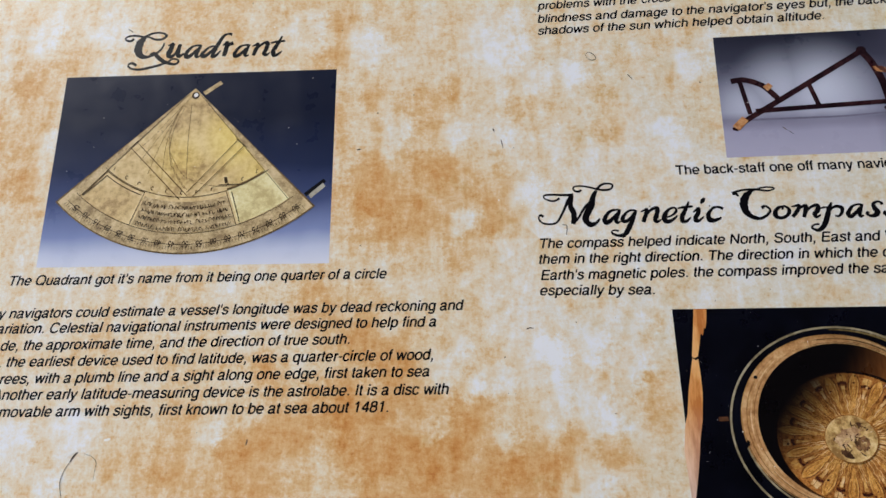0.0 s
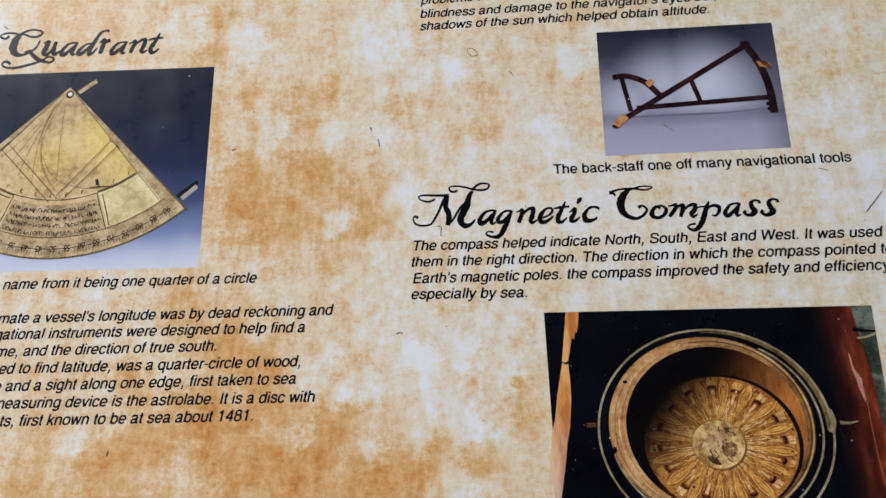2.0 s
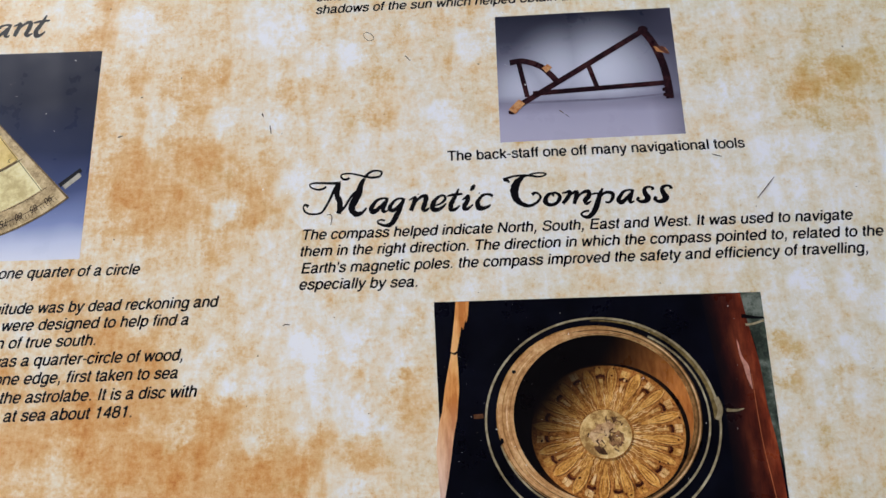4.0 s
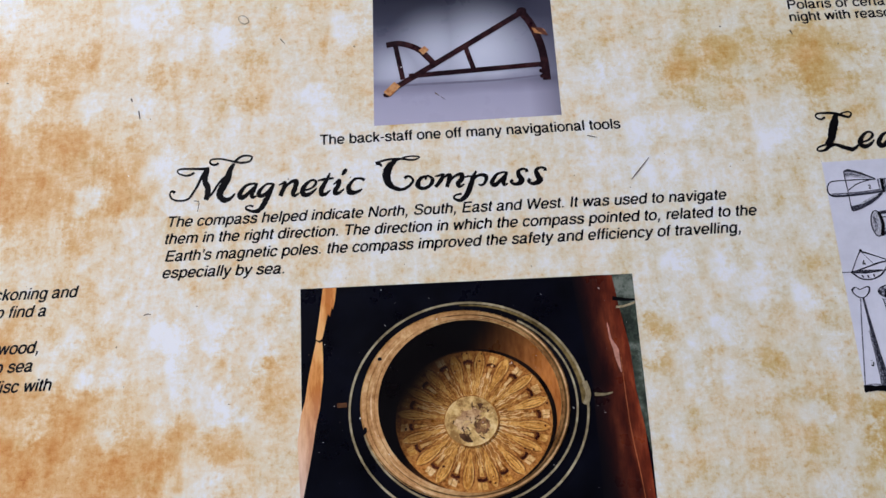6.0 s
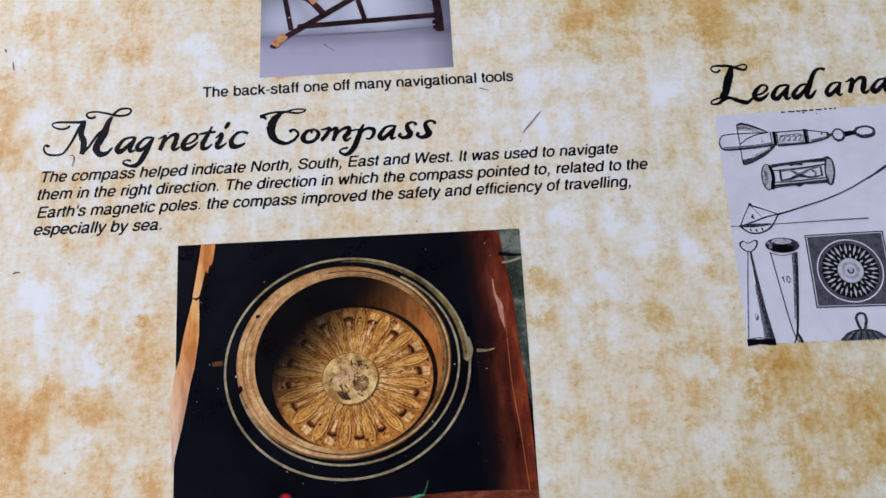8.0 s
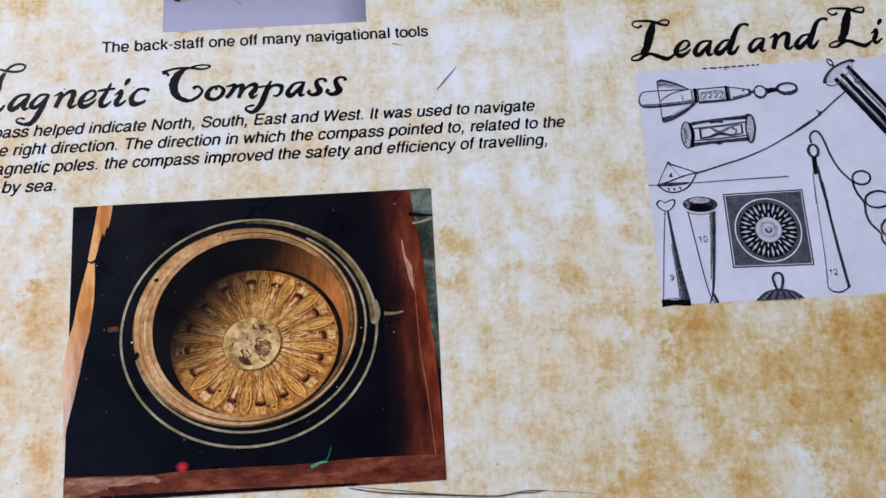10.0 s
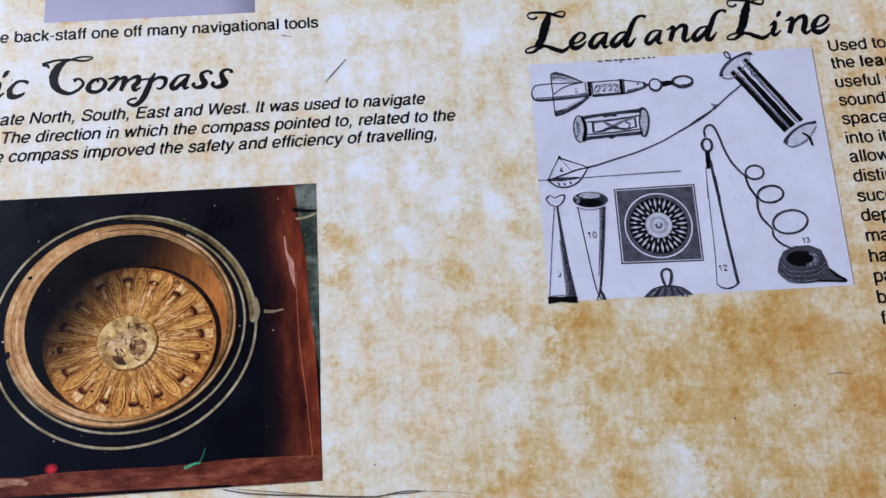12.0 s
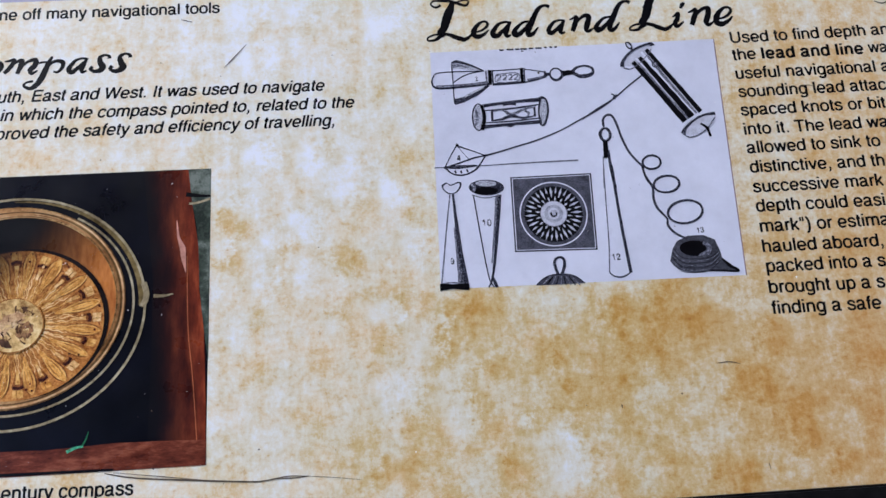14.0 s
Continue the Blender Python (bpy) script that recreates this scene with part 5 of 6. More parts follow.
ink('log_sinker', M_LINE, [(355.9, 1.3), (360.2, 0.6), (364.8, -0.4)], (0.36, 0.36, 0.45), 3)
ink('log_sinker', M_LINE, [(355.7, -5.0), (359.8, -4.1), (364.6, -2.9)], (0.63, 0.72, 0.54), 3)
ink('log_sinker', M_GREY, [(356.6, -3.8), (360.7, -3.2), (364.4, -2.4)], (0.54, 0.72, 0.54), 3)
ink('log_sinker', M_LINE, [(364.9, 0.1), (365.0, -3.1)], (0.72, 0.81), 3)
ink('log_sinker', M_LINE, [(365.0, -1.5), (367.4, -1.6)], (1.44, 0.90), 3)
ink('log_sinker', M_LINE, oval(369.9, -1.6, 2.7, 2.8, turn=-2, n=20), (0.81, 0.54, 0.54, 1.08, 0.81), 3)
ink('log_sinker', M_INK, [(372.9, -1.5), (375.4, -1.1), (378.0, -1.0)], (2.17, 1.81, 1.45), 3)
ink('log_sinker', M_LINE, oval(382.4, -0.6, 4.5, 2.5, turn=2, n=20), (1.00, 0.73, 1.09, 1.54, 1.00), 3)
Sheet(2).disc(333.8, -20.5, 2.6, 6.2, turn=-3).part('sand_glass', M_FADE, plate)
ink('sand_glass', M_LINE, oval(333.8, -20.5, 2.6, 6.2, turn=-3, n=20), (0.44, 0.35, 0.53, 0.35, 0.44), 3)
ink('sand_glass', M_INK, [(335.4, -14.8), (336.4, -20.4), (335.0, -26.5)], (1.06, 1.24, 1.24), 4)
ink('sand_glass', M_GREY, [(332.9, -16.9), (333.3, -20.7), (332.3, -24.4)], (0.71, 1.06, 0.53), 3)
ink('sand_glass', M_LINE, [(336.4, -15.4), (347.2, -14.2), (361.7, -13.4)], (1.33, 0.97, 1.51), 3)
ink('sand_glass', M_LINE, [(336.2, -17.6), (348.7, -17.1), (361.8, -15.6)], (0.35, 0.71, 0.44), 3)
ink('sand_glass', M_LINE, [(335.4, -25.2), (348.0, -24.4), (361.6, -23.8)], (1.32, 0.97, 1.50), 3)
ink('sand_glass', M_LINE, [(336.2, -23.3), (348.2, -23.0), (361.6, -22.0)], (0.44, 0.53, 0.44), 3)
ink('sand_glass', M_LINE, [(344.8, -15.4), (348.0, -14.6), (350.8, -15.3)], (0.71, 1.42, 0.71), 4)
ink('sand_glass', M_LINE, [(345.4, -24.5), (347.6, -25.1), (349.8, -24.4)], (0.53, 1.24, 0.53), 4)
ink('sand_glass', M_LINE, [(339.9, -17.7), (339.8, -22.7)], (0.80, 0.80), 3)
ink('sand_glass', M_GREY, [(340.1, -18.2), (344.6, -17.6), (348.4, -19.9), (354.0, -17.7), (358.7, -16.8)], (0.35, 0.80, 1.24, 0.80, 0.35), 3)
ink('sand_glass', M_LINE, [(339.8, -22.4), (344.3, -21.9), (348.4, -20.8), (353.6, -21.6), (359.0, -20.9)], (0.44, 0.79, 0.79, 0.71, 0.35), 3)
ink('sand_glass', M_LINE, [(344.3, -21.5), (348.4, -20.6), (353.6, -21.8)], (0.53, 1.15, 0.53), 4)
ink('sand_glass', M_LINE, [(358.8, -16.6), (358.8, -21.3)], (0.71, 0.71), 3)
ink('sand_glass', M_GREY, [(354.4, -18.4), (356.1, -19.4), (355.4, -21.2)], (0.71, 0.89, 0.53), 3)
ink('sand_glass', M_LINE, [(361.9, -12.9), (360.6, -19.1), (361.1, -25.5)], (0.72, 0.54, 0.72), 3)
ink('sand_glass', M_LINE, [(359.7, -13.6), (362.5, -12.6), (364.4, -13.8), (364.8, -18.8), (362.9, -24.8), (361.2, -25.5)], (0.89, 1.07, 0.71, 0.71, 0.80, 0.63), 3)
Sheet(2).disc(362.6, -19.0, 2.0, 6.0, turn=-3).part('sand_glass', M_FADE, plate)
ink('log_ship', M_LINE, [(323.6, -32.8), (320.6, -37.6), (317.8, -42.9)], (0.44, 0.26, 0.35), 3)
ink('log_ship', M_LINE, [(323.5, -33.4), (329.5, -35.7), (335.6, -38.3)], (0.70, 0.35, 0.44), 3)
ink('log_ship', M_GREY, [(323.5, -33.4), (326.3, -37.0), (328.7, -40.2)], (0.26, 0.26, 0.26), 3)
ink('log_ship', M_LINE, [(335.6, -38.3), (330.5, -39.2), (324.7, -41.0), (318.1, -43.1)], (0.52, 0.52, 0.52, 0.61), 3)
ink('log_ship', M_LINE, [(317.8, -43.1), (320.9, -45.9), (325.2, -46.7), (329.6, -45.3), (332.6, -42.7), (335.6, -38.3)], (0.61, 0.52, 0.52, 0.61, 0.43), 3)
ink('log_ship', M_LINE, [(317.2, -43.0), (323.7, -43.0), (331.7, -42.7)], (0.69, 1.38, 0.52), 3)
ink('log_ship', M_LINE, [(321.9, -44.5), (322.5, -45.6)], (0.52, 0.61), 3)
ink('log_ship', M_LINE, [(324.5, -44.6), (324.8, -45.9)], (0.52, 0.61), 3)
ink('log_ship', M_LINE, [(327.1, -44.2), (327.5, -45.5)], (0.52, 0.61), 3)
Sheet(4).disc(323.6, -33.0, 0.7, 0.6, turn=-3).part('log_ship', M_INK, plate)
ink('log_line', M_LINE, [(335.6, -38.3), (339.9, -37.4), (347.9, -35.2), (357.9, -32.5), (369.0, -28.4), (378.4, -23.7), (387.9, -18.9), (394.3, -14.5), (396.1, -12.4)], (0.70, 0.52, 0.52, 0.44, 0.52, 0.52, 0.52), 3)
ink('log_line', M_LINE, [(379.5, -23.5), (387.0, -18.7), (395.0, -14.1), (402.3, -8.3), (409.7, -3.0)], (0.52, 0.52, 0.52, 0.52), 3)
ink('log_line', M_LINE, [(393.8, -11.9), (395.2, -12.9), (394.6, -14.1), (395.6, -14.5)], (0.44, 0.70, 0.53), 3)
ink('water_line', M_GREY, [(313.3, -42.9), (334.2, -42.8), (355.2, -42.4), (376.0, -42.2)], (0.35, 0.35, 0.43, 0.52), 3)
ink('trumpet', M_LINE, [(316.0, -51.3), (317.8, -50.0), (319.8, -51.0), (322.7, -50.0), (324.0, -50.4), (323.4, -52.5), (321.2, -54.6), (318.7, -54.6), (316.8, -53.0), (316.0, -51.3)], (0.81, 0.32, 0.32, 0.65, 0.49, 0.32, 0.41, 0.49), 3)
ink('trumpet', M_GREY, [(319.2, -55.1), (316.9, -69.4), (313.8, -91.1), (313.4, -93.9)], (0.40, 0.40, 0.40), 3)
ink('trumpet', M_LINE, [(320.4, -54.7), (321.1, -67.2), (322.2, -81.9), (323.5, -94.8)], (0.65, 1.13, 1.62, 2.43), 3)
ink('trumpet', M_GREY, [(320.2, -69.6), (321.0, -83.5), (321.7, -93.9)], (0.48, 1.12, 2.08), 3)
ink('trumpet', M_INK, [(312.7, -94.8), (318.3, -94.7), (324.9, -95.2)], (2.36, 1.57, 2.20), 4)
ink('trumpet', M_GREY, [(313.6, -93.4), (318.2, -93.0), (322.8, -93.9)], (0.39, 0.39, 0.39), 3)
Sheet(3).disc(335.0, -52.7, 7.6, 3.5, turn=-3).part('funnel', M_LINE, plate)
Sheet(5).disc(334.9, -50.9, 4.5, 1.3, turn=-3).part('funnel', M_FADE, plate)
ink('funnel', M_GREY, [(328.9, -50.9), (329.8, -53.1), (329.3, -54.3)], (0.81, 1.14, 0.65), 5)
Sheet(4).disc(334.6, -54.1, 5.4, 1.7, turn=-3).part('funnel', M_INK, plate)
ink('funnel', M_GREY, [(328.6, -55.7), (334.0, -57.3), (340.2, -56.5)], (0.32, 0.32, 0.32), 3)
ink('funnel', M_LINE, [(329.2, -55.8), (330.6, -69.3), (332.5, -85.7), (333.8, -93.1), (335.4, -95.8)], (0.41, 0.41, 0.41, 0.41), 3)
ink('funnel', M_LINE, [(340.4, -56.1), (338.6, -69.7), (336.1, -85.9), (334.6, -92.6), (333.0, -95.9)], (1.38, 1.14, 0.90, 0.65, 0.41), 3)
ink('funnel', M_GREY, [(339.1, -56.9), (337.3, -70.5), (335.0, -85.8)], (0.98, 0.73, 0.33), 3)
ink('funnel', M_LINE, [(334.7, -91.0), (335.8, -93.9), (336.5, -96.0)], (0.48, 1.11, 0.95), 3)
Sheet(3).poly([(352.9, -96.1), (354.8, -94.3), (357.8, -92.7), (363.5, -91.9), (369.4, -92.9), (372.0, -94.6), (373.5, -96.1)]).part('tassel', printed('tassel_print', srgb(70, 70, 80), 0.5, 1200), plate)
ink('tassel', M_LINE, [(353.1, -95.9), (357.4, -92.8), (363.5, -91.9), (369.4, -93.0), (373.5, -96.1)], (0.40, 0.56, 0.56, 0.40), 4)
ink('tassel', M_LINE, [(362.6, -92.1), (361.4, -87.4), (362.5, -85.0), (365.0, -85.0), (365.7, -87.5), (364.1, -92.2)], (1.04, 0.88, 0.80, 0.88, 1.04), 4)
ink('tassel_strand', M_GREY, [(355.5, -95.9), (359.3, -92.6)], (0.40, 0.32), 5)
ink('tassel_strand', M_INK, [(357.4, -96.0), (360.4, -92.6)], (0.40, 0.32), 5)
ink('tassel_strand', M_GREY, [(359.4, -96.1), (361.5, -92.7)], (0.40, 0.32), 5)
ink('tassel_strand', M_INK, [(361.4, -96.2), (362.6, -92.8)], (0.40, 0.32), 5)
ink('tassel_strand', M_GREY, [(363.4, -96.3), (363.7, -92.8)], (0.40, 0.32), 5)
ink('tassel_strand', M_INK, [(365.4, -96.4), (364.8, -92.9)], (0.40, 0.32), 5)
ink('tassel_strand', M_GREY, [(367.4, -96.5), (365.9, -92.9)], (0.40, 0.32), 5)
ink('tassel_strand', M_INK, [(369.4, -96.7), (367.0, -93.0)], (0.40, 0.32), 5)
ink('tassel_strand', M_GREY, [(371.4, -96.8), (368.1, -93.1)], (0.40, 0.32), 5)
ink('sounding_lead', M_LINE, oval(389.1, -31.0, 2.2, 2.9, turn=-3, n=20), (1.04, 0.78, 1.21, 0.86, 1.04), 3)
ink('sounding_lead', M_INK, [(388.7, -33.9), (388.6, -37.7), (388.0, -41.9)], (1.55, 1.72, 1.03), 4)
ink('sounding_lead', M_GREY, [(387.1, -40.8), (386.0, -55.4)], (0.34, 0.34), 3)
ink('sounding_lead', M_LINE, [(389.6, -38.2), (389.9, -45.3), (390.9, -55.6)], (0.86, 1.03, 1.12), 3)
ink('sounding_lead', M_GREY, [(386.8, -45.2), (386.1, -62.4), (385.4, -80.7), (384.4, -92.2)], (0.34, 0.34, 0.42), 3)
ink('sounding_lead', M_LINE, [(384.4, -92.2), (386.4, -93.9), (390.1, -94.3), (393.7, -92.3)], (0.41, 0.49, 0.49), 3)
ink('sounding_lead', M_LINE, [(390.3, -45.4), (391.1, -62.6), (392.2, -77.8), (393.5, -92.7)], (1.09, 0.92, 1.01, 1.09), 3)
ink('coiled_line', M_LINE, [(388.8, -27.4), (388.8, -24.2), (390.6, -22.0), (393.1, -22.6), (394.8, -26.8), (396.2, -32.7), (398.8, -39.5), (402.5, -44.6), (404.6, -46.2)], (0.78, 0.78, 0.86, 0.78, 0.78), 3)
ink('coiled_line', M_LINE, oval(408.2, -44.6, 4.0, 3.1, turn=5, n=20), (0.77, 0.69, 0.77, 0.69), 3)
ink('coiled_line', M_LINE, [(404.5, -45.6), (404.1, -48.7), (405.7, -53.1), (407.9, -56.0)], (0.69, 0.77, 0.77), 3)
ink('coiled_line', M_LINE, oval(413.6, -54.8, 5.7, 3.7, turn=7, n=20), (0.76, 0.84, 0.76, 0.84), 3)
ink('coiled_line', M_LINE, [(403.9, -46.1), (404.6, -50.4), (407.2, -55.9), (407.1, -60.9), (408.3, -65.4), (411.8, -70.0), (411.9, -73.0), (414.3, -76.4), (418.5, -79.0)], (0.84, 0.76, 0.93, 0.76, 0.84, 0.76), 3)
ink('coiled_line', M_LINE, oval(420.2, -67.5, 7.7, 5.0, turn=9, n=20), (0.75, 0.84, 0.75, 0.84), 3)
Sheet(3).poly([(410.9, -88.7), (412.4, -83.8), (414.8, -80.2), (419.9, -78.1), (426.6, -78.1), (431.3, -80.3), (432.9, -84.9), (433.5, -88.6), (436.2, -91.3), (440.3, -94.4), (434.1, -94.3), (427.5, -93.9), (420.8, -94.3), (415.3, -93.0), (412.3, -90.8)]).part('rope_coil', printed('rope_coil_print', srgb(66, 66, 74), 0.55, 900), plate)
Sheet(5).disc(422.2, -83.7, 6.6, 3.4, turn=-3).part('rope_coil', M_INK, plate)
ink('rope_coil', M_GREY, [(426.1, -81.4), (428.4, -83.4), (427.1, -85.9), (423.6, -86.7)], (0.66, 1.82, 1.66, 0.66), 6)
ink('rope_coil', M_INK, [(433.4, -88.8), (436.1, -91.7), (439.9, -94.3), (432.5, -93.8), (427.6, -93.5)], (0.66, 1.16, 0.50, 0.66, 0.50), 5)
ink('coil_strand', M_INK, [(412.9, -83.0), (416.1, -87.3), (421.7, -88.3), (428.5, -87.7), (432.7, -84.9)], (0.14, 0.18, 0.18, 0.14), 4)
ink('coil_strand', M_GREY, [(412.7, -84.2), (415.9, -88.3), (421.6, -89.3), (428.3, -88.6), (432.6, -85.7)], (0.14, 0.18, 0.18, 0.14), 4)
ink('coil_strand', M_INK, [(412.5, -85.3), (415.8, -89.3), (421.4, -90.2), (428.2, -89.6), (432.5, -86.6)], (0.14, 0.18, 0.18, 0.14), 4)
ink('coil_strand', M_GREY, [(412.4, -86.5), (415.7, -90.3), (421.3, -91.2), (428.0, -90.6), (432.3, -87.4)], (0.14, 0.18, 0.18, 0.14), 4)
ink('coil_strand', M_INK, [(412.2, -87.6), (415.5, -91.2), (421.2, -92.2), (427.9, -91.6), (432.2, -88.2)], (0.14, 0.18, 0.18, 0.14), 4)
ink('coil_strand', M_GREY, [(412.1, -88.8), (415.4, -92.2), (421.0, -93.2), (427.7, -92.6), (432.1, -89.0)], (0.14, 0.18, 0.18, 0.14), 4)
ink('coil_strand', M_INK, [(411.9, -89.9), (415.2, -93.2), (420.9, -94.1), (427.6, -93.5), (432.0, -89.8)], (0.14, 0.18, 0.18, 0.14), 4)
Sheet(2).disc(408.1, 5.9, 8.2, 2.8, turn=34).part('reel_disc', DIAL_PALE, plate)
ink('reel_rod', M_INK, [(405.4, 2.9), (415.6, -11.9), (425.5, -26.3)], (1.60, 1.95, 2.13), 3)
ink('reel_rod', M_INK, [(408.6, 5.1), (418.8, -9.6), (428.9, -24.3)], (1.42, 2.13, 2.31), 3)
ink('reel_rod', M_INK, [(412.1, 8.8), (422.8, -6.8), (433.1, -22.1)], (1.43, 1.61, 1.78), 3)
ink('reel_gap', M_GREY, [(410.8, 7.7), (417.3, -2.3), (431.3, -22.8)], (1.07, 1.25, 0.71), 2)
ink('reel_gap', M_GREY, [(407.0, 4.2), (416.2, -10.3), (427.2, -25.3)], (0.89, 1.07, 0.89), 2)
ink('reel_gap', M_WHITE, [(409.7, 7.7), (413.1, 2.6), (416.8, -3.0)], (0.80, 0.80, 0.27), 4)
ink('reel_gap', M_WHITE, [(406.8, 4.7), (410.5, -0.2)], (0.71, 0.44), 4)
Sheet(4).disc(431.6, -28.0, 8.3, 3.7, turn=24).part('reel_disc', DIAL_PALE, plate)
ink('reel_edge', M_LINE, [(400.2, 0.7), (400.9, 3.5), (404.3, 7.4), (409.2, 10.2), (414.3, 11.6), (415.1, 10.6)], (1.41, 0.97, 0.71, 0.88, 1.77), 5)
ink('reel_edge', M_GREY, [(400.8, 0.2), (404.2, -0.4), (409.1, 2.7), (414.5, 8.7)], (0.44, 0.35, 0.35, 0.35), 5)
ink('reel_edge', M_LINE, [(423.8, -32.2), (425.5, -29.5), (429.5, -26.1), (434.2, -23.8), (439.6, -23.1)], (1.74, 1.05, 0.78, 0.78, 1.22), 5)
ink('reel_edge', M_GREY, [(423.8, -32.2), (427.5, -33.9), (434.5, -30.6), (439.4, -24.7)], (0.52, 0.44, 0.44, 0.61), 5)
ink('reel_edge', M_INK, [(432.3, -27.7), (435.1, -30.0), (436.0, -33.9)], (0.61, 1.05, 0.79), 6)
ink('reel_edge', M_LINE, oval(404.4, 11.0, 1.8, 1.0, turn=-57, n=20), (0.45, 0.62, 0.45, 0.62), 5)
ink('reel_edge', M_LINE, [(405.0, 10.0), (406.2, 8.3)], (0.80, 0.71), 5)
ink('reel_edge', M_LINE, oval(415.3, 1.2, 1.2, 1.2, turn=-2, n=20), (0.44, 0.44, 0.44), 6)
ink('cut_caption_bars', M_LINE, [(345.3, 11.0), (347.3, 10.9)], (0.54, 0.54), 3)
ink('cut_caption_bars', M_LINE, [(348.7, 11.1), (351.7, 11.0)], (0.54, 0.54), 3)
ink('cut_caption_bars', M_LINE, [(352.6, 11.2), (354.4, 11.1)], (0.54, 0.54), 3)
ink('cut_caption_bars', M_LINE, [(354.9, 11.2), (357.8, 11.1)], (0.54, 0.54), 3)
ink('cut_caption_bars', M_LINE, [(358.7, 11.3), (360.7, 11.3)], (0.54, 0.54), 3)
ink('cut_caption_bars', M_LINE, [(361.8, 11.4), (364.5, 11.3)], (0.55, 0.55), 3)
ink('cut_caption_bars', M_LINE, [(365.8, 11.5), (366.9, 11.5)], (0.55, 0.55), 3)
ink('cut_caption_bars', M_LINE, [(368.1, 11.6), (369.4, 11.5)], (0.55, 0.55), 3)
ink('cut_caption_bars', M_LINE, [(370.4, 11.6), (371.5, 11.6)], (0.55, 0.55), 3)
ink('cut_caption_bars', M_LINE, [(355.2, 10.2), (356.1, 10.0)], (0.54, 0.54), 3)
DIAL = [(345.6, -48.6), (381, -48.3), (380.4, -82.2), (345.1, -81.5)]
s = Sheet(2).poly(DIAL)
s.part("dial_square", M_LINE, plate, "dark square compass dial")
KX, KY = 363, -65.7
KR = 14.4
MX, MY = sum(q[0] for q in DIAL) / 4, sum(q[1] for q in DIAL) / 4
Sheet(3).poly([(MX + (x - MX) * 0.965, MY + (y - MY) * 0.965) for x, y in DIAL]).part("dial_border", M_WHITE, plate)
Sheet(4).poly([(MX + (x - MX) * 0.945, MY + (y - MY) * 0.945) for x, y in DIAL]).part("dial_field", printed("dial_field_print", srgb(74, 74, 84), 0.5, 1500), plate)
Sheet(5).ring(KX, KY, KR, KR * 0.97, 0.55).part("dial_ring", M_WHITE, plate)
Sheet(5).disc(KX, KY, KR * 0.87, KR * 0.85).part("dial_black_disc", M_INK, plate)
for k in range(32):
    a, w, r0 = radians(11.25 * k + 2), radians(3.4 if k % 2 else 4.4), (0.64, 0.50)[k % 2 == 0]
    for reach in (((r0, 0), (0.70, -w * 0.7), (0.87, 0), (0.70, w * 0.7)), ((0.40, 0), (0.48, -w), (0.56, 0), (0.48, w)))[:1 + k % 2]:
        Sheet(7).poly([(KX + KR * f * math.cos(a + d), KY + KR * f * 0.97 * math.sin(a + d)) for f, d in reach]).part("dial_white_ray", DIAL_PALE, plate)
s = Sheet(11)
s.disc(KX, KY, KR * 0.40, KR * 0.39)
s.part("dial_core", printed("dial_core_print", srgb(160, 160, 172), 0.3, 1500), plate)
Sheet(12).ring(KX, KY, KR * 0.33, KR * 0.32, KR * 0.1).ring(KX, KY, KR * 0.15, KR * 0.15, KR * 0.05).part("dial_core_rings", DIAL_PALE, plate)
Sheet(13).ring(KX, KY, KR * 0.08, KR * 0.08, 0.6, 150, 390).part("dial_core_mark", M_INK, plate)


def number(digits, x, y, cap):
    text_line(digits, x - 0.33 * cap * len(digits), y, x + 0.33 * cap * len(digits), y + 0.1, cap, "b")


number("13", 425.8, -77, 2.3)
number("9", 318.6, -85.3, 2.6)
number("10", 334.3, -69.7, 2.9)
number("12", 388.2, -87, 2.6)
number("4", 324, -40.1, 2.4)
number("2", 334.2, -3.4, 2.0)

# ---- wear: scratches, chips and specks on the face ----


def scratch(pts, w, mat=M_SCRATCH, name="scratch"):
    Sheet(4).brush(pts, (0.5 * w, 0.9 * w, 0.7 * w, 0.4 * w)).part(name, mat, sign)


scratch([(30, 107.6), (31.9, 108.5), (34.4, 107), (35.5, 104.4), (32.9, 103.5), (30.5, 105.4), (30, 107.6)], 0.45)
scratch([(52.2, 93.6), (55, 90.3)], 0.6)
scratch([(-23.3, 63.9), (-22.4, 61.8)], 0.9)
scratch([(-18.8, 56.9), (-17.9, 52.1)], 0.7)
scratch([(-246.1, -130.9), (-247.9, -123.6), (-246.4, -117.3), (-244, -113.4)], 0.35)
scratch([(-244, -113.4), (-242, -110.1), (-240.4, -108.7)], 1.0)
scratch([(-236.6, -109.5), (-232.7, -110.6), (-229.9, -113.4), (-230, -117.2), (-230.2, -122.1)], 0.3)
scratch([(-151.4, -104.9), (-150.8, -102.1)], 0.9)
scratch([(-8.4, -47.9), (-6.6, -47.2), (-4.9, -47.6)], 0.6)
scratch([(-99.5, 53.9), (-97, 54.5)], 0.9)
scratch([(223.5, 7.2), (233, 17.9)], 0.55)
scratch([(204.5, 31), (209.3, 29.6)], 0.5)
scratch([(12.1, 7.1), (14.6, 6.4), (14.1, 1.6)], 0.5)
scratch([(130.9, 58.4), (133.3, 56.4)], 0.6)
scratch([(133.9, 56.1), (136.1, 54.1)], 0.4)
scratch([(311.7, 82.8), (312.6, 80.2)], 0.8)
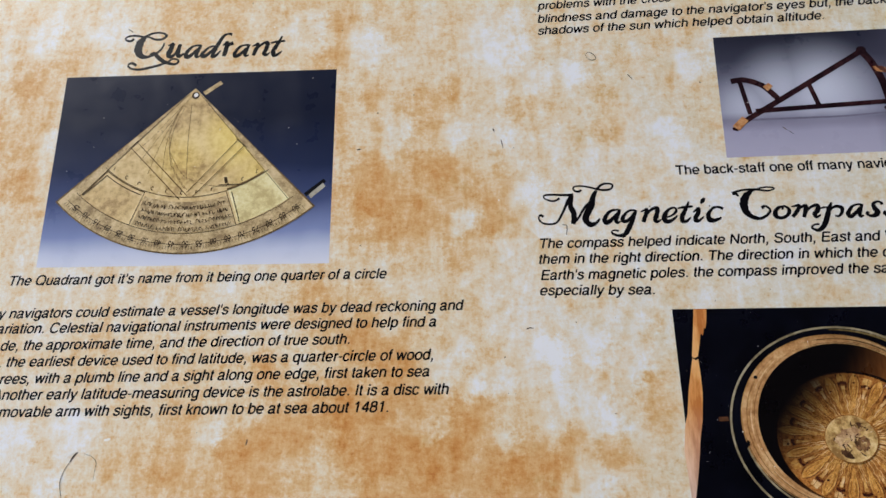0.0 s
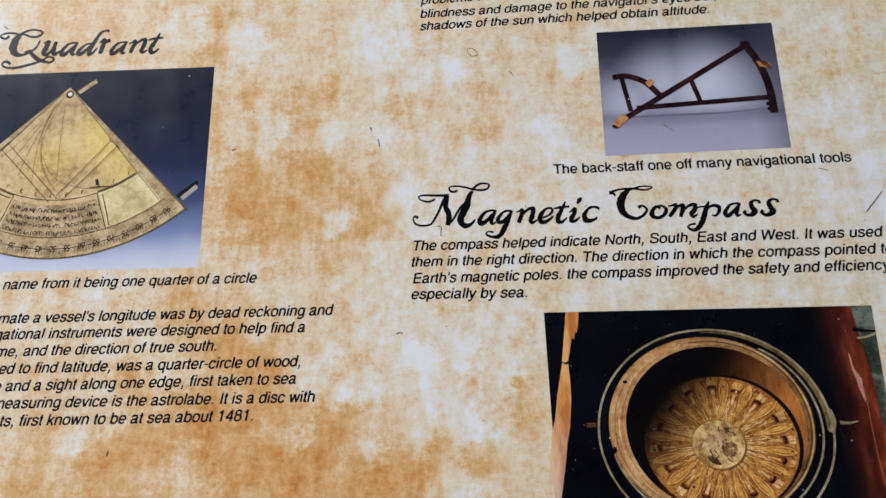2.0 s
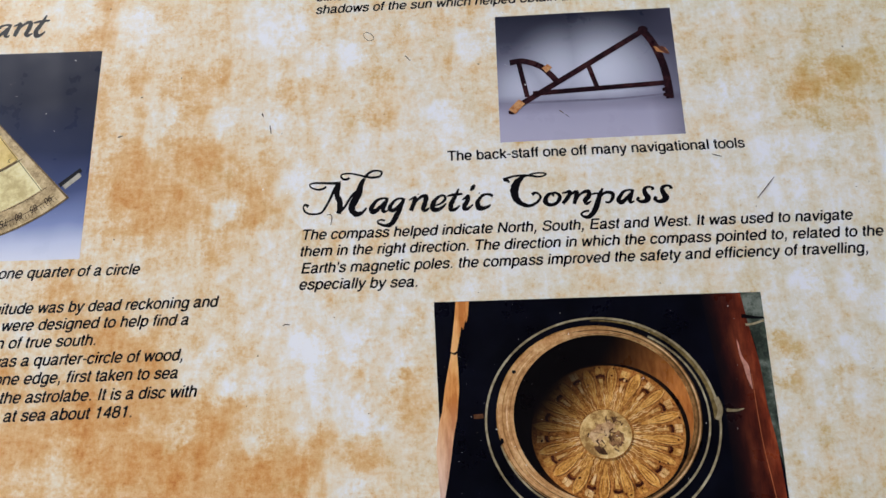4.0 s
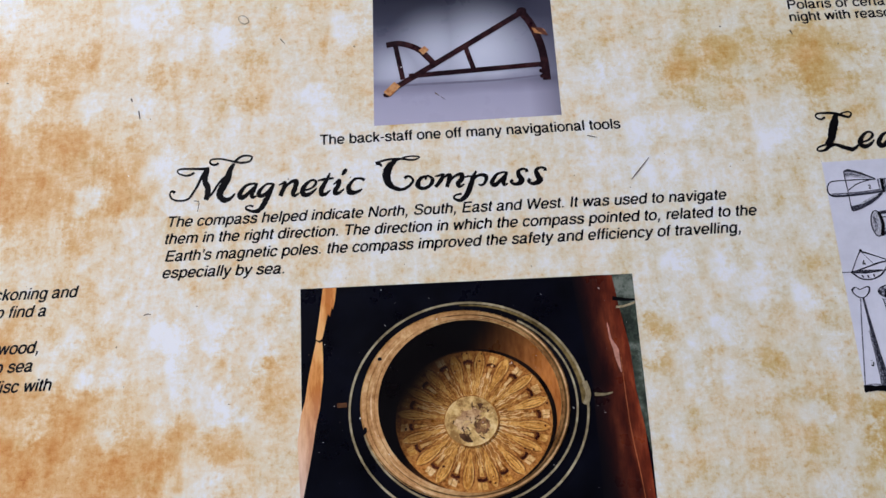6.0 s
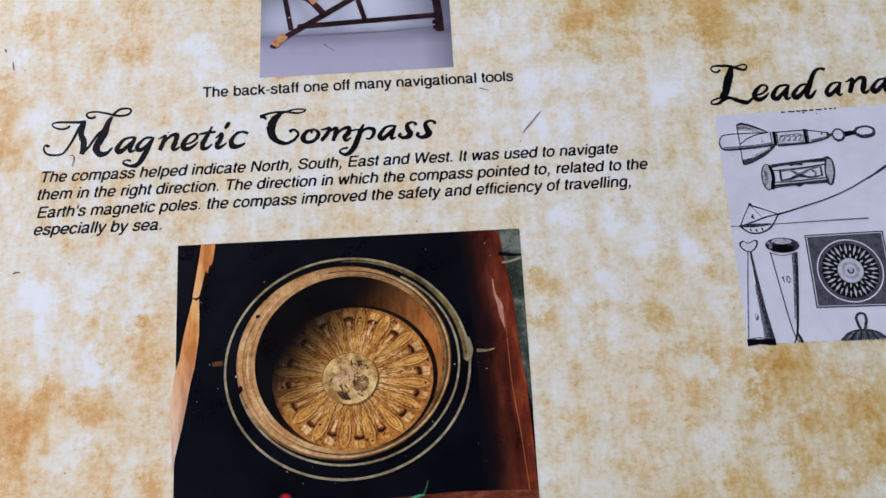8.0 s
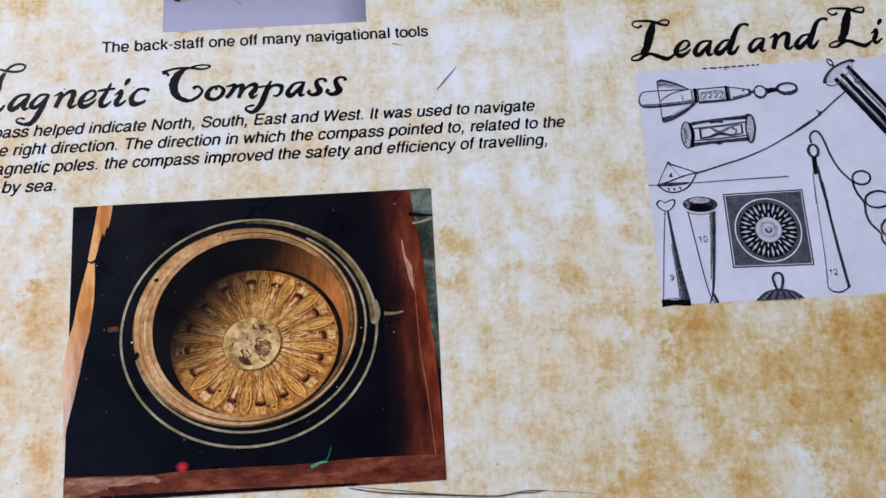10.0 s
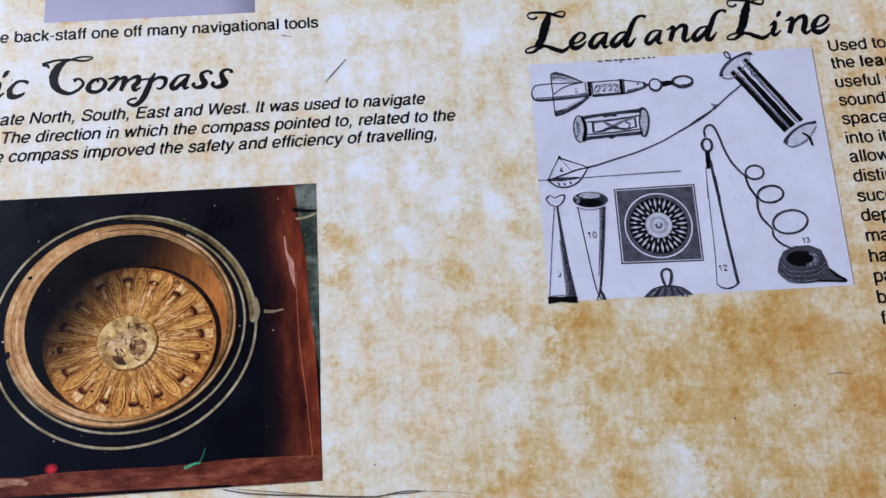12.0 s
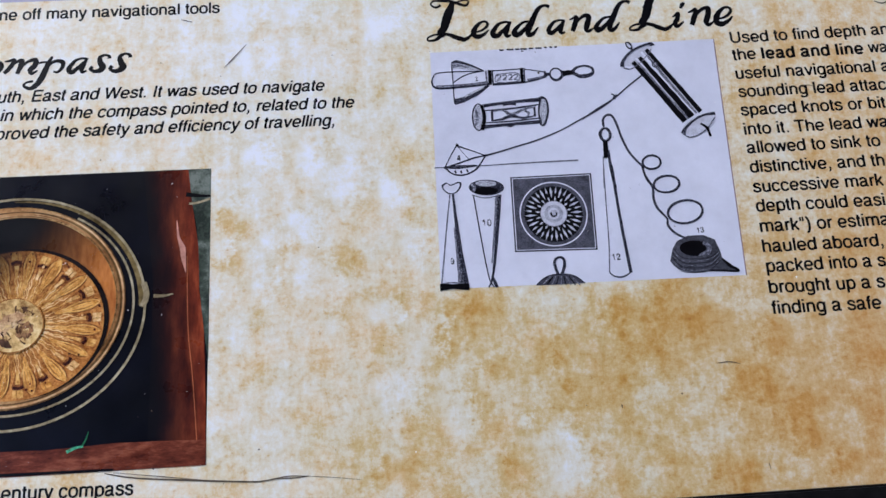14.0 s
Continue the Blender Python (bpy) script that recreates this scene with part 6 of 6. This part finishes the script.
scratch([(179.2, -160.2), (191, -162.6), (210.4, -164.6), (234.2, -166.7), (240.7, -166.7), (249.4, -165.6), (257, -166.1)], 0.7)
scratch([(182.4, -160.1), (199.6, -162.5), (219, -165.2), (234.2, -166.7)], 0.3)
scratch([(257, -166.1), (266.9, -167.1), (277.8, -168.7)], 0.2)
scratch([(242.9, -166.2), (251.6, -166.4), (257.7, -165.9)], 0.4)
scratch([(424.8, -132.2), (430.1, -131.8), (434.7, -132.9)], 0.35)
scratch([(479.4, -12.6), (482.8, -11.4), (486.9, -11.8)], 0.5)
scratch([(530, 29.1), (526.5, 28), (522.9, 29.3)], 0.8)
scratch([(383.5, -146.3), (383.6, -147.6)], 0.6)
scratch([(440.5, -172.2), (441, -174.8)], 0.4)
scratch([(-231.8, 122.1), (-230.6, 123.9)], 0.4)
scratch([(-244.9, 139.5), (-241.6, 137)], 0.7)
scratch([(-246.7, -111.8), (-244.6, -109.3), (-241.1, -108.2)], 1.2, M_CHIP, "pale_scrape")
scratch([(-237.1, -108.1), (-236.1, -108.4)], 1.0, M_CHIP, "pale_scrape")
scratch([(-227.1, -102.8), (-223.6, -102)], 1.6, M_CHIP, "pale_scrape")
rng = random.Random(11)
dark, pale = Sheet(16), Sheet(16)
for k in range(420):
    x, y = rng.uniform(-340, 540), rng.uniform(-180, 170)
    r = 0.12 + 0.45 * rng.random() ** 4
    sh = dark if rng.random() < 0.62 else pale
    sh.disc(x, y, r, r * rng.uniform(0.5, 1.0), turn=rng.uniform(0, 180), n=7)
    sh.z = 16 * LAYER
tagged(dark.part("dark_specks", M_SCRATCH, sign), kind="stuff")
tagged(pale.part("pale_specks", M_CHIP, sign), kind="stuff")
dust = Sheet(17)
for k in range(110):
    x, y = (rng.uniform(72, 220), rng.uniform(-160, -44)) if k < 80 else (rng.uniform(-276, -118), rng.uniform(0, 102))
    r = 0.06 + 0.2 * rng.random() ** 4
    dust.disc(x, y, r * rng.uniform(1, 2.2), r * 0.8, turn=rng.uniform(0, 180), n=6)
    dust.z = 17 * LAYER
tagged(dust.part("dust", M_CHIP, sign), kind="stuff")
